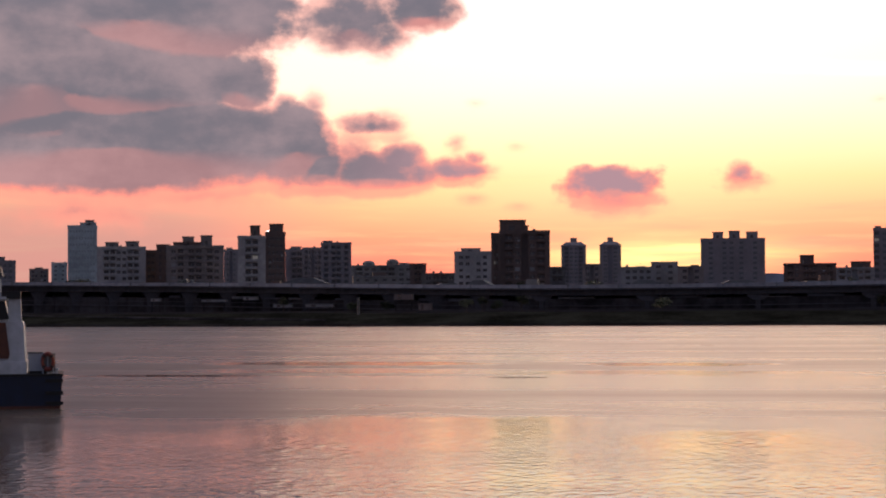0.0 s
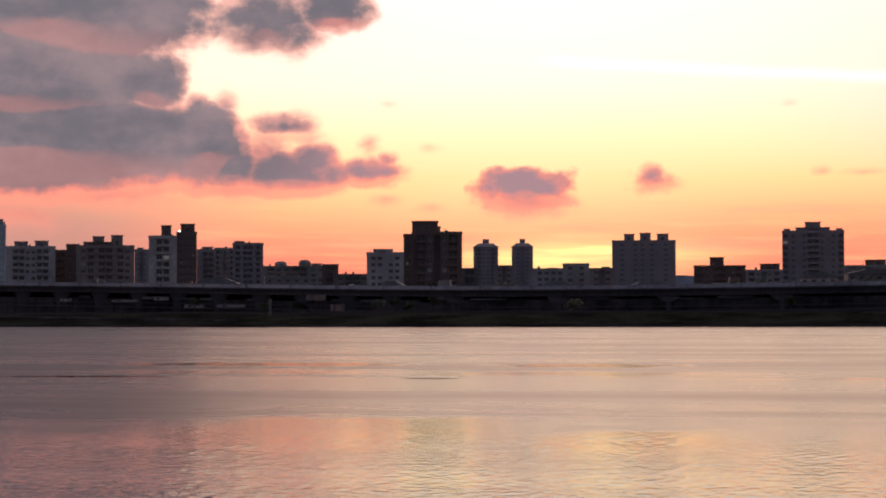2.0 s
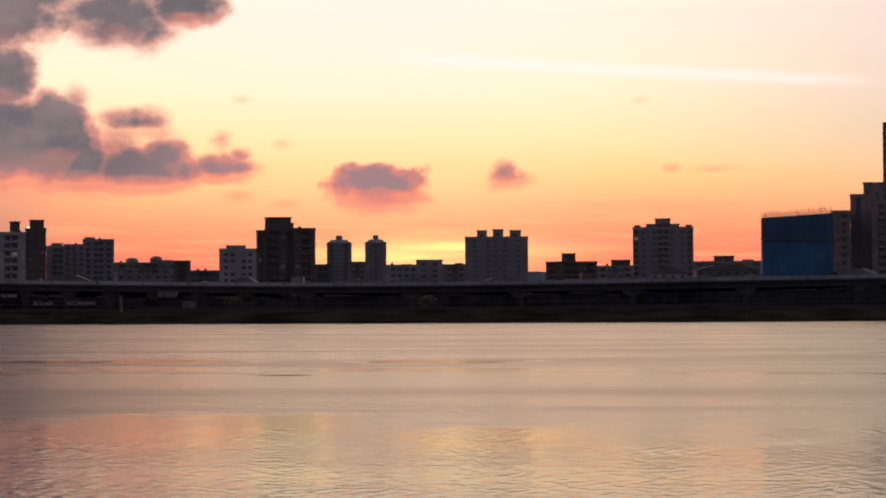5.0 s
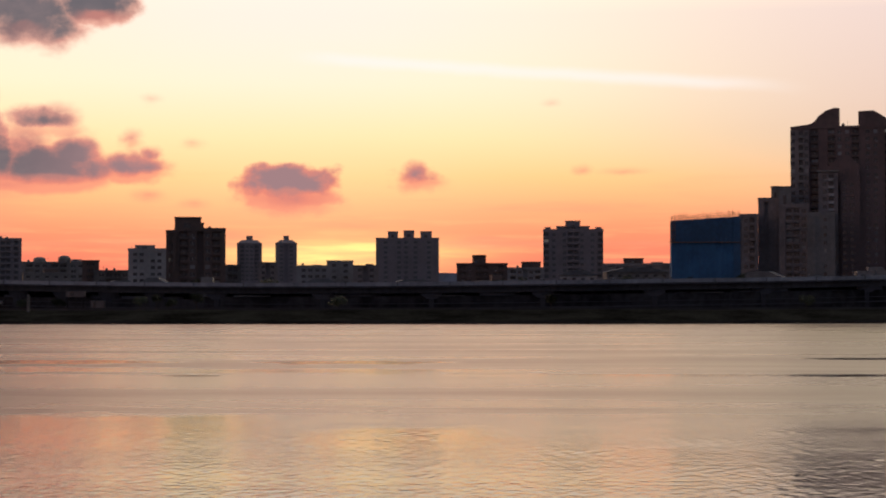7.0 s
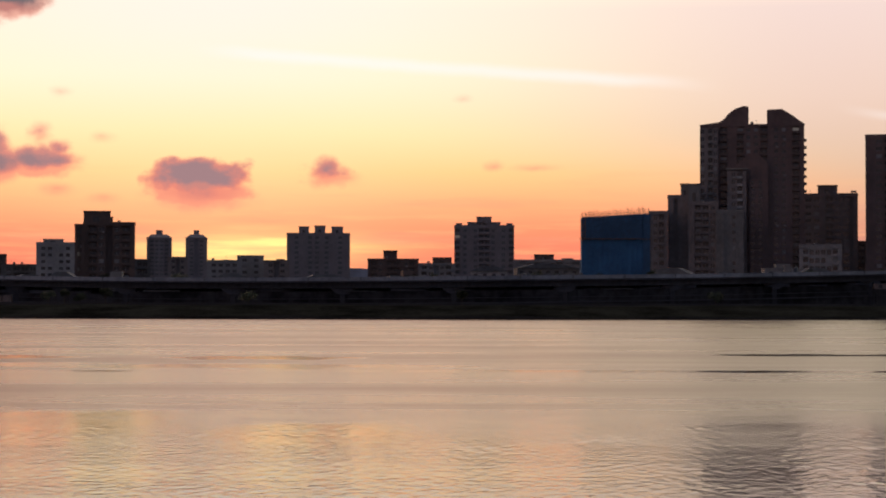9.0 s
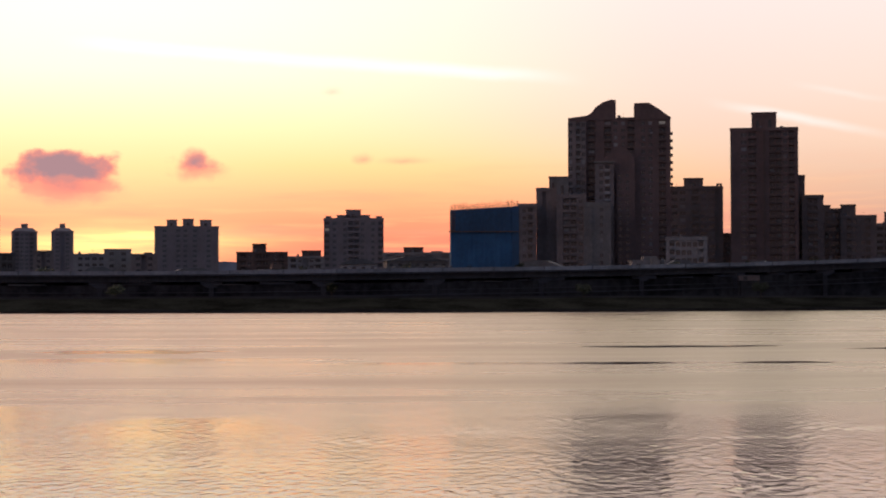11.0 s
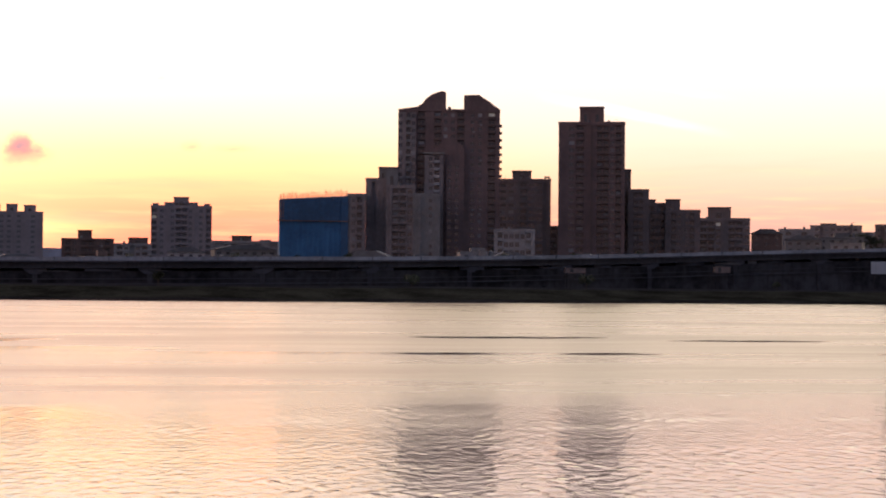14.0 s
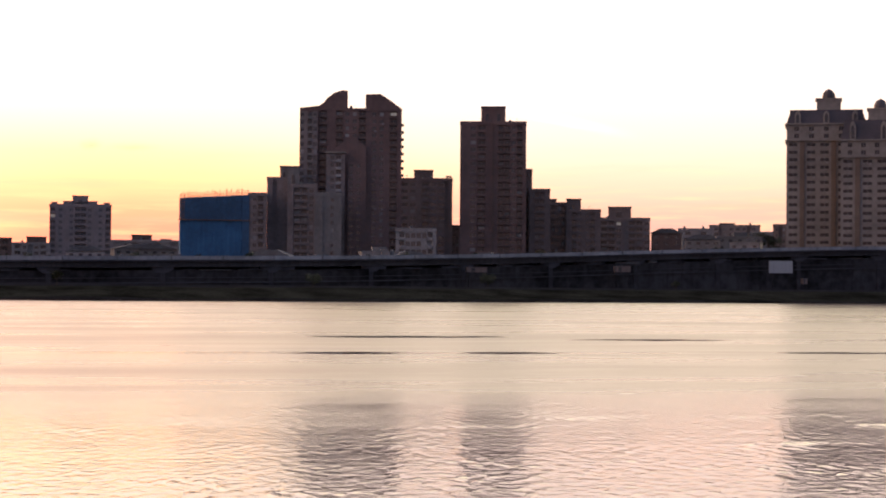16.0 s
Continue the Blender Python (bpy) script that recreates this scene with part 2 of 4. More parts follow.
M = {
    "grey_tile": material("grey_tile", (0.2, 0.198, 0.195)),
    "pale_tile": material("pale_tile", (0.36, 0.35, 0.35)),
    "white_panel": material("white_panel", (0.36, 0.43, 0.47), 0.55, stain=0.12),
    "brown_tile": material("brown_tile", (0.2, 0.162, 0.15)),
    "red_brick": material("red_brick", (0.165, 0.117, 0.11)),
    "dark_brown": material("dark_brown", (0.13, 0.095, 0.085)),
    "mauve_tile": material("mauve_tile", (0.22, 0.193, 0.188)),
    "beige_stone": material("beige_stone", (0.25, 0.234, 0.214)),
    "ochre_tile": material("ochre_tile", (0.17, 0.132, 0.103)),
    # distance haze is put into the tile and glass colour of far blocks
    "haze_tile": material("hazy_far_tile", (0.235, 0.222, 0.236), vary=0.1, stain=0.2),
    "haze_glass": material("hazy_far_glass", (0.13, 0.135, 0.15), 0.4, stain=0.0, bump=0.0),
    "slate": material("slate", (0.07, 0.065, 0.075), 0.6),
    "concrete": material("concrete", (0.27, 0.27, 0.275), stain=0.4),
    "dark_concrete": material("dark_concrete", (0.12, 0.12, 0.122), stain=0.5),
    "roof_metal": material("roof_metal", (0.15, 0.16, 0.17), 0.85, 0.0, spec=0.05),
    "blue_net": material("blue_net", (0.04, 0.135, 0.28), 0.85, large=0.12, grain=1.4, stain=0.3, bump=0.4),
    "dark_net": material("dark_net", (0.042, 0.105, 0.2), 0.85),
    "steel": material("steel", (0.28, 0.16, 0.1), 0.55, 0.4),
    "glass": material("window_glass", (0.05, 0.055, 0.06), 0.2, 0.0, stain=0.0, bump=0.0, spec=0.6, per_object=0.5),
    "dark_glass": material("dark_glass", (0.02, 0.022, 0.026), 0.2, stain=0.0, bump=0.0),
    # random pale panes: curtains, and whitish sky glints put into the colour
    "glint_pane": material("glint_window_pane", (0.42, 0.42, 0.42), 0.3, per_object=0.8),
    "pale_glass": material("pale_glass", (0.33, 0.38, 0.42), 0.25, stain=0.1),
    "frame": material("window_frame", (0.35, 0.35, 0.36), 0.5),
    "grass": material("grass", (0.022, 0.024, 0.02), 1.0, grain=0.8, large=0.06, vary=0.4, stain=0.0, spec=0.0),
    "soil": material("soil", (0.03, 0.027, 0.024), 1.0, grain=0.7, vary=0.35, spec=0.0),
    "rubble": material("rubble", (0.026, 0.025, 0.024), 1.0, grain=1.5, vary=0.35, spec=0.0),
    "leaf": material("leaf", (0.035, 0.05, 0.02), 0.7, per_object=0.3, bump=0),
    "bark": material("bark", (0.07, 0.055, 0.04), 0.9),
    "hull_blue": material("hull_blue", (0.009, 0.016, 0.042), 0.45, grain=3, large=0.7),
    "boat_white": material("boat_white", (0.46, 0.48, 0.52), 0.5, grain=3, large=0.6, vary=0.12),
    "black": material("black_rubber", (0.012, 0.012, 0.013), 0.6, grain=4),
    "varnish": material("varnished_wood", (0.1, 0.035, 0.02), 0.4, grain=6, large=1.0),
    "orange": material("orange_buoy", (0.22, 0.05, 0.035), 0.55, grain=5),
    "sign_white": material("sign_white", (0.26, 0.32, 0.38), 0.5, vary=0.05),
    # the dimness under the deck is put into this wall and pier colour
    "dark_wall": material("dark_wall", (0.05, 0.05, 0.056), 0.95, large=0.03, grain=0.3, vary=0.4, stain=0.6, spec=0.0),
    # shade below the parapet is put into this colour for girders and caps
    "girder_dark": material("girder_dark", (0.075, 0.078, 0.09), 0.8, large=0.05, grain=0.5, stain=0.5, spec=0.1),
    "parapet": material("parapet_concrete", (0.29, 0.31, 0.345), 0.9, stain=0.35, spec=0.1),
    "far_hill": material("far_hill", (0.2, 0.23, 0.29), 0.95, large=0.004, grain=0.02, bump=0, spec=0.0),
    "road": material("asphalt", (0.05, 0.05, 0.052), 0.9),
}


def lamp_material(name, col, power):
    mat = bpy.data.materials.new(name)
    mat.use_nodes = True
    p = mat.node_tree.nodes["Principled BSDF"]
    p.inputs["Emission Color"].default_value = (*col, 1)
    p.inputs["Emission Strength"].default_value = power
    p.inputs["Base Color"].default_value = (0.5, 0.5, 0.5, 1)
    return mat


# white glow of the small ball on the roof
M["lamp"] = lamp_material("roof_ball", (1.0, 0.92, 0.85), 4.0)
M["lit"] = lamp_material("lit_window", (1.0, 0.86, 0.68), 0.07)


def water_material():
    mat = bpy.data.materials.new("river_water")
    mat.use_nodes = True
    n = Nodes(mat.node_tree)
    p = mat.node_tree.nodes["Principled BSDF"]
    co = n.add("ShaderNodeTexCoord").outputs["Object"]
    sep = n.add("ShaderNodeSeparateXYZ")
    n.put(sep.inputs[0], co)
    x, y = sep.outputs[0], sep.outputs[1]

    def stretched(sx, sy):
        return n.xyz(n.m("MULTIPLY", x, sx), n.m("MULTIPLY", y, sy), 0.0)

    # slicks: long calm bands lying across the river
    def slick(at, half, wob, seed):
        w = n.m("MULTIPLY", n.m("SUBTRACT", n.noise(n.xyz(n.m("MULTIPLY", x, 0.02), seed, 0.0), 1.0, 4.0), 0.5), wob)
        d = n.m("ABSOLUTE", n.m("SUBTRACT", y, n.m("ADD", w, at)))
        gaps = n.rng(n.noise(n.xyz(n.m("MULTIPLY", x, 0.03), seed + 5.0, 0.0), 1.0, 3.0), 0.36, 0.56)
        return n.m("MULTIPLY", n.rng(d, half, half * 0.25), gaps)

    def patch(px, py, rx, ry, core=0.5):
        dx = n.m("DIVIDE", n.m("SUBTRACT", x, px), rx)
        dy = n.m("DIVIDE", n.m("ADD", n.m("SUBTRACT", y, py), n.m("MULTIPLY", n.m("SUBTRACT", n.noise(stretched(0.25, 0.2), 1.0, 4.0), 0.5), ry * 1.6)), ry)
        return n.rng(n.m("ADD", n.m("MULTIPLY", dx, dx), n.m("MULTIPLY", dy, dy)), 1.0, core)

    calm = n.m("MULTIPLY", slick(119, 2.4, 2.5, 3.0), 0.4)
    # smooth patches of oil and eddies
    for px, py, rx, ry in ((-13.5, 149, 9.0, 6.0), (-40.0, 150, 14.0, 6.0), (31.4, 160, 9.6, 3.4), (49.8, 151, 7.8, 2.6), (19.5, 119, 3.9, 2.0), (30.0, 119, 3.8, 2.0),
                           (52.6, 119, 5.2, 2.2), (-44.2, 120, 7, 2.0), (-20.6, 118, 2.2, 1.0)):
        calm = n.m("MAXIMUM", calm, n.m("MULTIPLY", patch(px, py, rx, ry), 0.62 if ry == 6.0 else 1.0))
    # broad quieter reaches where the low orange sky is mirrored
    for px, py, rx, ry in ((-15.5, 64, 9.5, 13.0), (-4.0, 61, 4.5, 9.0), (-35.1, 132, 16, 8.0), (-12.0, 128, 18, 7.0)):
        calm = n.m("MAXIMUM", calm, n.m("MULTIPLY", patch(px, py, rx, ry, 0.0), 0.54))
    # open to the wind in midstream, smoother near the quay
    wind = n.rng(n.m("ADD", y, n.m("MULTIPLY", n.noise(stretched(0.12, 0.1), 1.0, 4.0, 0.6), 26.0)), 56, 100)
    gust = n.rng(n.noise(stretched(0.011, 0.05), 1.0, 9.0, 0.66, 0.4), 0.33, 0.67, 0.55, 1.35)
    amp = n.m("MULTIPLY", gust, n.rng(calm, 0, 1, 1.0, 0.06, False))
    fine = n.noise(stretched(2.5, 1.9), 1.0, 2.5, 0.55, 0.6)
    bp = n.add("ShaderNodeBump")
    bp.inputs["Strength"].default_value = 1.0
    bp.inputs["Distance"].default_value = 1.0
    n.put(bp.inputs["Height"], n.m("MULTIPLY", n.m("MULTIPLY", fine, n.rng(wind, 0, 1, 0.024, 0.022, False)), amp))
    n.put(p.inputs["Normal"], bp.outputs[0])
    n.put(p.inputs["Base Color"], n.mix(n.noise(stretched(0.02, 0.05), 1.0, 3.0), (0.075, 0.06, 0.05), (0.095, 0.075, 0.062)))
    rough = n.m("MULTIPLY", n.rng(wind, 0, 1, 0.085, 0.31, False), n.rng(gust, 0.55, 1.35, 0.75, 1.2, False))
    n.put(p.inputs["Roughness"], n.m("MULTIPLY", rough, n.rng(calm, 0, 0.85, 1.0, 0.14, False)))
    p.inputs["IOR"].default_value = 1.33
    return mat


M["water"] = water_material()


# ---- mesh helpers ----
class Mesh:
    """Collects boxes, prisms and lathes into one mesh."""

    def __init__(self):
        self.v, self.f, self.mi, self.mats = [], [], [], []

    def slot(self, mat):
        if mat not in self.mats:
            self.mats.append(mat)
        return self.mats.index(mat)

    def quad_box(self, p, mat):
        k, s = len(self.v), self.slot(mat)
        self.v += p
        for f in ((0, 3, 2, 1), (4, 5, 6, 7), (0, 1, 5, 4), (1, 2, 6, 5), (2, 3, 7, 6), (3, 0, 4, 7)):
            self.f.append(tuple(k + i for i in f))
            self.mi.append(s)
        return self

    def box(self, x0, x1, y0, y1, z0, z1, mat):
        return self.quad_box([(x0, y0, z0), (x1, y0, z0), (x1, y1, z0), (x0, y1, z0), (x0, y0, z1), (x1, y0, z1), (x1, y1, z1), (x0, y1, z1)], mat)

    def frustum(self, x0, x1, y0, y1, z0, z1, inset, mat):
        i = inset
        return self.quad_box([(x0, y0, z0), (x1, y0, z0), (x1, y1, z0), (x0, y1, z0), (x0 + i, y0 + i, z1), (x1 - i, y0 + i, z1), (x1 - i, y1 - i, z1), (x0 + i, y1 - i, z1)], mat)

    def prism(self, outline, y0, y1, mat):
        """An outline in x, z pushed back from y0 to y1."""
        k, s, c = len(self.v), self.slot(mat), len(outline)
        self.v += [(x, y0, z) for x, z in outline] + [(x, y1, z) for x, z in outline]
        self.f += [tuple(k + i for i in range(c)), tuple(k + c + i for i in reversed(range(c)))]
        self.f += [(k + i, k + c + i, k + c + (i + 1) % c, k + (i + 1) % c) for i in range(c)]
        self.mi += [s] * (c + 2)
        return self

    def lathe(self, cx, cy, rings, mat, seg=14):
        """Rings of (radius, z), closed at both ends."""
        k, s = len(self.v), self.slot(mat)
        for r, z in rings:
            self.v += [(cx + r * math.cos(2 * math.pi * i / seg), cy + r * math.sin(2 * math.pi * i / seg), z) for i in range(seg)]
        for j in range(len(rings) - 1):
            for i in range(seg):
                a, b = k + j * seg + i, k + j * seg + (i + 1) % seg
                self.f.append((a, b, b + seg, a + seg))
                self.mi.append(s)
        self.f += [tuple(k + i for i in reversed(range(seg))), tuple(k + (len(rings) - 1) * seg + i for i in range(seg))]
        self.mi += [s, s]
        return self

    def rod(self, a, b, r0, r1, mat, seg=6):
        a, b = Vector(a), Vector(b)
        q = (b - a).to_track_quat("Z", "Y")
        k, s = len(self.v), self.slot(mat)
        for p, r in ((a, r0), (b, r1)):
            self.v += [tuple(p + q @ Vector((r * math.cos(2 * math.pi * i / seg), r * math.sin(2 * math.pi * i / seg), 0))) for i in range(seg)]
        self.f += [(k + i, k + (i + 1) % seg, k + seg + (i + 1) % seg, k + seg + i) for i in range(seg)]
        self.f += [tuple(k + i for i in reversed(range(seg))), tuple(k + seg + i for i in range(seg))]
        self.mi += [s] * (seg + 2)
        return self

    def data(self, name):
        me = bpy.data.meshes.new(name)
        me.from_pydata(self.v, [], self.f)
        for m in self.mats:
            me.materials.append(M[m])
        me.polygons.foreach_set("material_index", self.mi)
        me.update()
        return me


def thing(name, label, category, m, group="", kind=""):
    ob = new(name)
    ob.matrix_world = m
    return tagged(ob, label, category, group, kind)


def part(name, mesh, parent, label="", at=None):
    ob = new(name, mesh.data(name) if isinstance(mesh, Mesh) else mesh)
    ob.parent = parent
    if at:
        ob.location = at
    return tagged(ob, label) if label else ob


def stretch(pts, x):
    """Straight-line reading of a short table."""
    for (a, p), (b, q) in zip(pts, pts[1:]):
        if x <= b:
            return p + (q - p) * max(0.0, (x - a) / (b - a))
    return pts[-1][1]


# ---- river, ground and far bank ----
BANK = [(-3000, 690), (-300, 640), (-125, 585), (10, 566), (75, 566), (140, 615), (305, 662), (3000, 760)]
RAIL = [(-3000, 25.0), (-320, 17.2), (-250, 16.2), (-180, 14.8), (-115, 13.6), (-60, 13.4), (0, 13.8), (85, 15.0), (130, 16.1), (185, 17.8), (240, 20.0), (330, 23.0), (3000, 30.0)]
GROUND = 4.5


def bank_y(x):
    return sum(stretch(BANK, x + d) for d in (-60, -30, 0, 30, 60)) / 5


def via_y(x):
    return bank_y(x) + 62


def rail_z(x):
    return sum(stretch(RAIL, x + d) for d in (-24, -12, 0, 12, 24)) / 5


def build_land():
    xs = [-4500, -2500, -1400, -900] + [-700 + 10 * i for i in range(141)] + [900, 1400, 2500, 4500]
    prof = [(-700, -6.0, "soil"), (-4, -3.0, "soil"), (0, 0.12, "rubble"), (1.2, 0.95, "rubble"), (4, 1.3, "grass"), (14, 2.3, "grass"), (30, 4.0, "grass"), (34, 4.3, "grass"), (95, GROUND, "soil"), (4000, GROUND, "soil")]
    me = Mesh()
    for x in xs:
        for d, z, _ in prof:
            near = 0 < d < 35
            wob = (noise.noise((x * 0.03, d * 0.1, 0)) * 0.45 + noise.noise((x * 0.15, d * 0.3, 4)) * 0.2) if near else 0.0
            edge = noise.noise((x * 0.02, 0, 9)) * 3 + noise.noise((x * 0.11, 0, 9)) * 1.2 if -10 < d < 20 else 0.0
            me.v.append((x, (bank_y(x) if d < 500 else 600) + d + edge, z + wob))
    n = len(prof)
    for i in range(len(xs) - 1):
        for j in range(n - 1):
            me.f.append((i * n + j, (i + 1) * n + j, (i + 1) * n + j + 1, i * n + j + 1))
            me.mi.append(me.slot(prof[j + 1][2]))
    tagged(new("ground", me.data("ground")), "dark grassy river bank rising to flat city ground", "ground", kind="structure")


def build_water():
    """One sheet: finely waved off the quay, where single ripples show, plain beyond."""
    rng = np.random.default_rng(5)
    ys = [34.0]
    while ys[-1] < 92:
        ys.append(ys[-1] + 0.075 * ys[-1] / 42)
    ys = np.array(ys + [120.0, 160.0, 220.0, 320.0, 460.0, 720.0])
    us = np.linspace(-0.51, 0.51, 860)
    u, y = np.meshgrid(us, ys)
    x, z = u * y, np.zeros_like(u)
    cell = 0.075 * y / 42
    swell = 0.75 + 0.35 * np.sin(0.11 * y + 0.02 * x + 1.3 * np.sin(0.031 * x)) + 0.25 * np.sin(0.043 * x - 0.29 * y)
    count = 56
    for i in range(count):
        wave = 0.28 * (2.7 ** rng.random())
        way = rng.normal(0.0, 0.5)
        k = 2 * math.pi / wave
        a = math.sqrt(2 * WAVE_SLOPE ** 2 / count) / k
        z += a * np.clip(wave / cell / 3.0 - 1.0, 0, 1) * np.sin(k * (x * math.cos(way) + y * math.sin(way)) + rng.random() * 6.283)
    scale = WAVE_SLOPE * 0.6 / (2 * math.pi)
    peak = z / scale
    z = scale * (0.45 * peak + 0.7 * np.maximum(peak - 0.6, 0) ** 1.3)
    clump = np.zeros_like(u)  # wavelets gather in small groups
    for i in range(24):
        k, way = 2 * math.pi / (1.6 * 4.0 ** rng.random()), rng.random() * 6.283
        clump += np.sin(k * (0.5 * x * math.cos(way) + y * math.sin(way)) + rng.random() * 6.283)
    z *= np.clip(swell, 0.3, 1.4) * np.clip(0.6 + 0.5 * clump / math.sqrt(12), 0.15, 2.0) * np.clip((86 - y) / 38, 0, 1) * np.clip((0.505 - np.abs(u)) / 0.02, 0, 1)
    r, c = u.shape
    verts = np.stack([x, y, z], -1).reshape(-1, 3)
    i = (np.arange(r - 1)[:, None] * c + np.arange(c - 1)[None, :]).ravel()
    faces = np.stack([i, i + 1, i + c + 1, i + c], -1)
    k = len(verts)
    verts = np.concatenate([verts, [(-4500, -3000, 0), (4500, -3000, 0), (4500, 34, 0), (-4500, 34, 0), (-4500, 720, 0), (4500, 720, 0)]])
    rest = [(k, k + 1, k + 2, c - 1, 0, k + 3), (k + 3, 0, (r - 1) * c, k + 4), (c - 1, k + 2, k + 5, r * c - 1)]
    me = bpy.data.meshes.new("water")
    me.from_pydata(verts.tolist(), [], faces.tolist() + rest)
    me.materials.append(M["water"])
    me.polygons.foreach_set("use_smooth", [True] * len(me.polygons))
    me.update()
    tagged(new("water", me), "rippled grey river water mirroring the orange dusk sky", "water", kind="structure")


WAVE_SLOPE = 0.13
build_water()
build_land()


def strip(name, dy0, dy1, z0, z1, mat, parent=None, x0=-700, x1=700, step=10.0, rel=True):
    """A long bar that follows the viaduct; z0 and z1 hang from its rail where rel."""
    me = Mesh()
    c = int((x1 - x0) / step)
    s = me.slot(mat)
    for i in range(c + 1):
        x = x0 + i * step
        y, r = via_y(x), rail_z(x) if rel else 0.0
        me.v += [(x, y + dy0, r + z0), (x, y + dy1, r + z0), (x, y + dy1, r + z1), (x, y + dy0, r + z1)]
    for i in range(c):
        k = 4 * i
        for a, b in ((0, 1), (1, 2), (2, 3), (3, 0)):
            me.f.append((k + a, k + b, k + 4 + b, k + 4 + a))
            me.mi.append(s)
    me.f += [(0, 3, 2, 1), (4 * c, 4 * c + 1, 4 * c + 2, 4 * c + 3)]
    me.mi += [s, s]
    return part(name, me, parent)


def build_viaduct():
    v = thing("viaduct", "long grey concrete elevated expressway on hammerhead piers", "viaduct", Matrix())
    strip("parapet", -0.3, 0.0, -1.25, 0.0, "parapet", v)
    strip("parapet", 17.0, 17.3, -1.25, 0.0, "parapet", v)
    strip("deck", -0.5, 17.5, -1.75, -1.254, "girder_dark", v)
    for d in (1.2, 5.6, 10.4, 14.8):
        strip("girder", d, d + 1.4, -3.6, -1.754, "girder_dark", v)
    pm = Mesh().prism([(-0.8, -30), (0.8, -30), (0.8, -5.6), (-0.8, -5.6)], 1.7, 8.0, "dark_wall").data("pier")
    cap = Mesh().prism([(-1.6, -5.6), (1.6, -5.6), (3.6, -4.3), (3.6, -3.61), (-3.6, -3.61), (-3.6, -4.3)], 1.9, 8.2, "girder_dark")
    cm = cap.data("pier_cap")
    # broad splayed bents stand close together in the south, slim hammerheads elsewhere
    bent = Mesh().prism([(-1.7, -30), (1.7, -30), (1.9, -6.2), (3.4, -4.3), (3.6, -3.61), (-3.6, -3.61), (-3.4, -4.3), (-1.9, -6.2)], 1.9, 8.2, "dark_wall").data("pier")
    for i in range(16):
        x = -362.2 + 16.8 * i
        part("pier", bent, v, at=(x, via_y(x), rail_z(x)))
    for i in range(35):
        x = -620 + 36.8 * i
        if not -375 < x < -105:
            p = part("pier", pm, v, at=(x, via_y(x), rail_z(x)))
            part("pier_cap", cm, p)
    joint = Mesh().box(-0.12, 0.12, -0.55, -0.302, -1.6, 0.02, "dark_concrete").data("joint")
    for i in range(72):
        x = -620 + 17.5 * i
        part("joint", joint, v, at=(x, via_y(x), rail_z(x)))
    # added backing that makes the gaps under the deck read as shaded voids
    back = strip("backing_wall", 16.2, 17.0, -40, -3.62, "dark_wall")
    tagged(back, "dark backing wall added to close the void under the viaduct", "wall", kind="structure")
    wall = strip("flood_wall", 2.2, 3.2, -40, -4.7, "dark_wall", x0=-110)
    south = strip("flood_wall", 2.2, 3.2, -40, -5.7, "dark_wall", x1=-110)
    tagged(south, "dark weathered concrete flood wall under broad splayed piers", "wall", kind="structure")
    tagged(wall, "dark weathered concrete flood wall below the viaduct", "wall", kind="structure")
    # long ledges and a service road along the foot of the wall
    for a, b, z0, z1, mat in ((1.7, 2.196, -7.3, -7.05, "girder_dark"), (1.5, 2.196, -9.0, -8.6, "girder_dark")):
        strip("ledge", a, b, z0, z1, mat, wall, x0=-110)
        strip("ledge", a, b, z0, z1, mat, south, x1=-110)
    tagged(strip("road", -9.0, 1.4, 3.0, 5.1, "road", rel=False), "narrow asphalt service road along the flood wall", "road", kind="structure")
    rng = random.Random(21)
    x = -345.0
    while x < 345:  # copings, parked loads and stained patches that break the wall's top
        w, up = rng.uniform(3, 13), rng.uniform(0.3, 1.5)
        if rng.random() < 0.62:
            top = -5.7 if x < -110 else -4.7
            c = Mesh().box(-w / 2, w / 2, 2.0, 3.4, top + 0.004, top + up * 0.8, rng.choice(["dark_wall", "dark_concrete", "girder_dark"]))
            part("coping", c, south if x < -110 else wall, at=(x, via_y(x), min(rail_z(x - w / 2), rail_z(x + w / 2))))
        x += w + rng.uniform(0.5, 7)


build_viaduct()


# ---- buildings ----
WINDOWS = {}


def window_mesh(w, h, glass="glass"):
    key = (round(w, 1), round(h, 1), glass)
    if key not in WINDOWS:
        w, h = key[0], key[1]
        me = Mesh().box(-w / 2, w / 2, 0.0, 0.06, 0, h, glass)
        me.box(-0.05, 0.05, -0.06, -0.002, 0, h, "frame").box(-w / 2, w / 2, -0.06, -0.002, -0.05, 0.08, "frame")
        WINDOWS[key] = me.data("window")
    return WINDOWS[key]


DEEP = 1.2


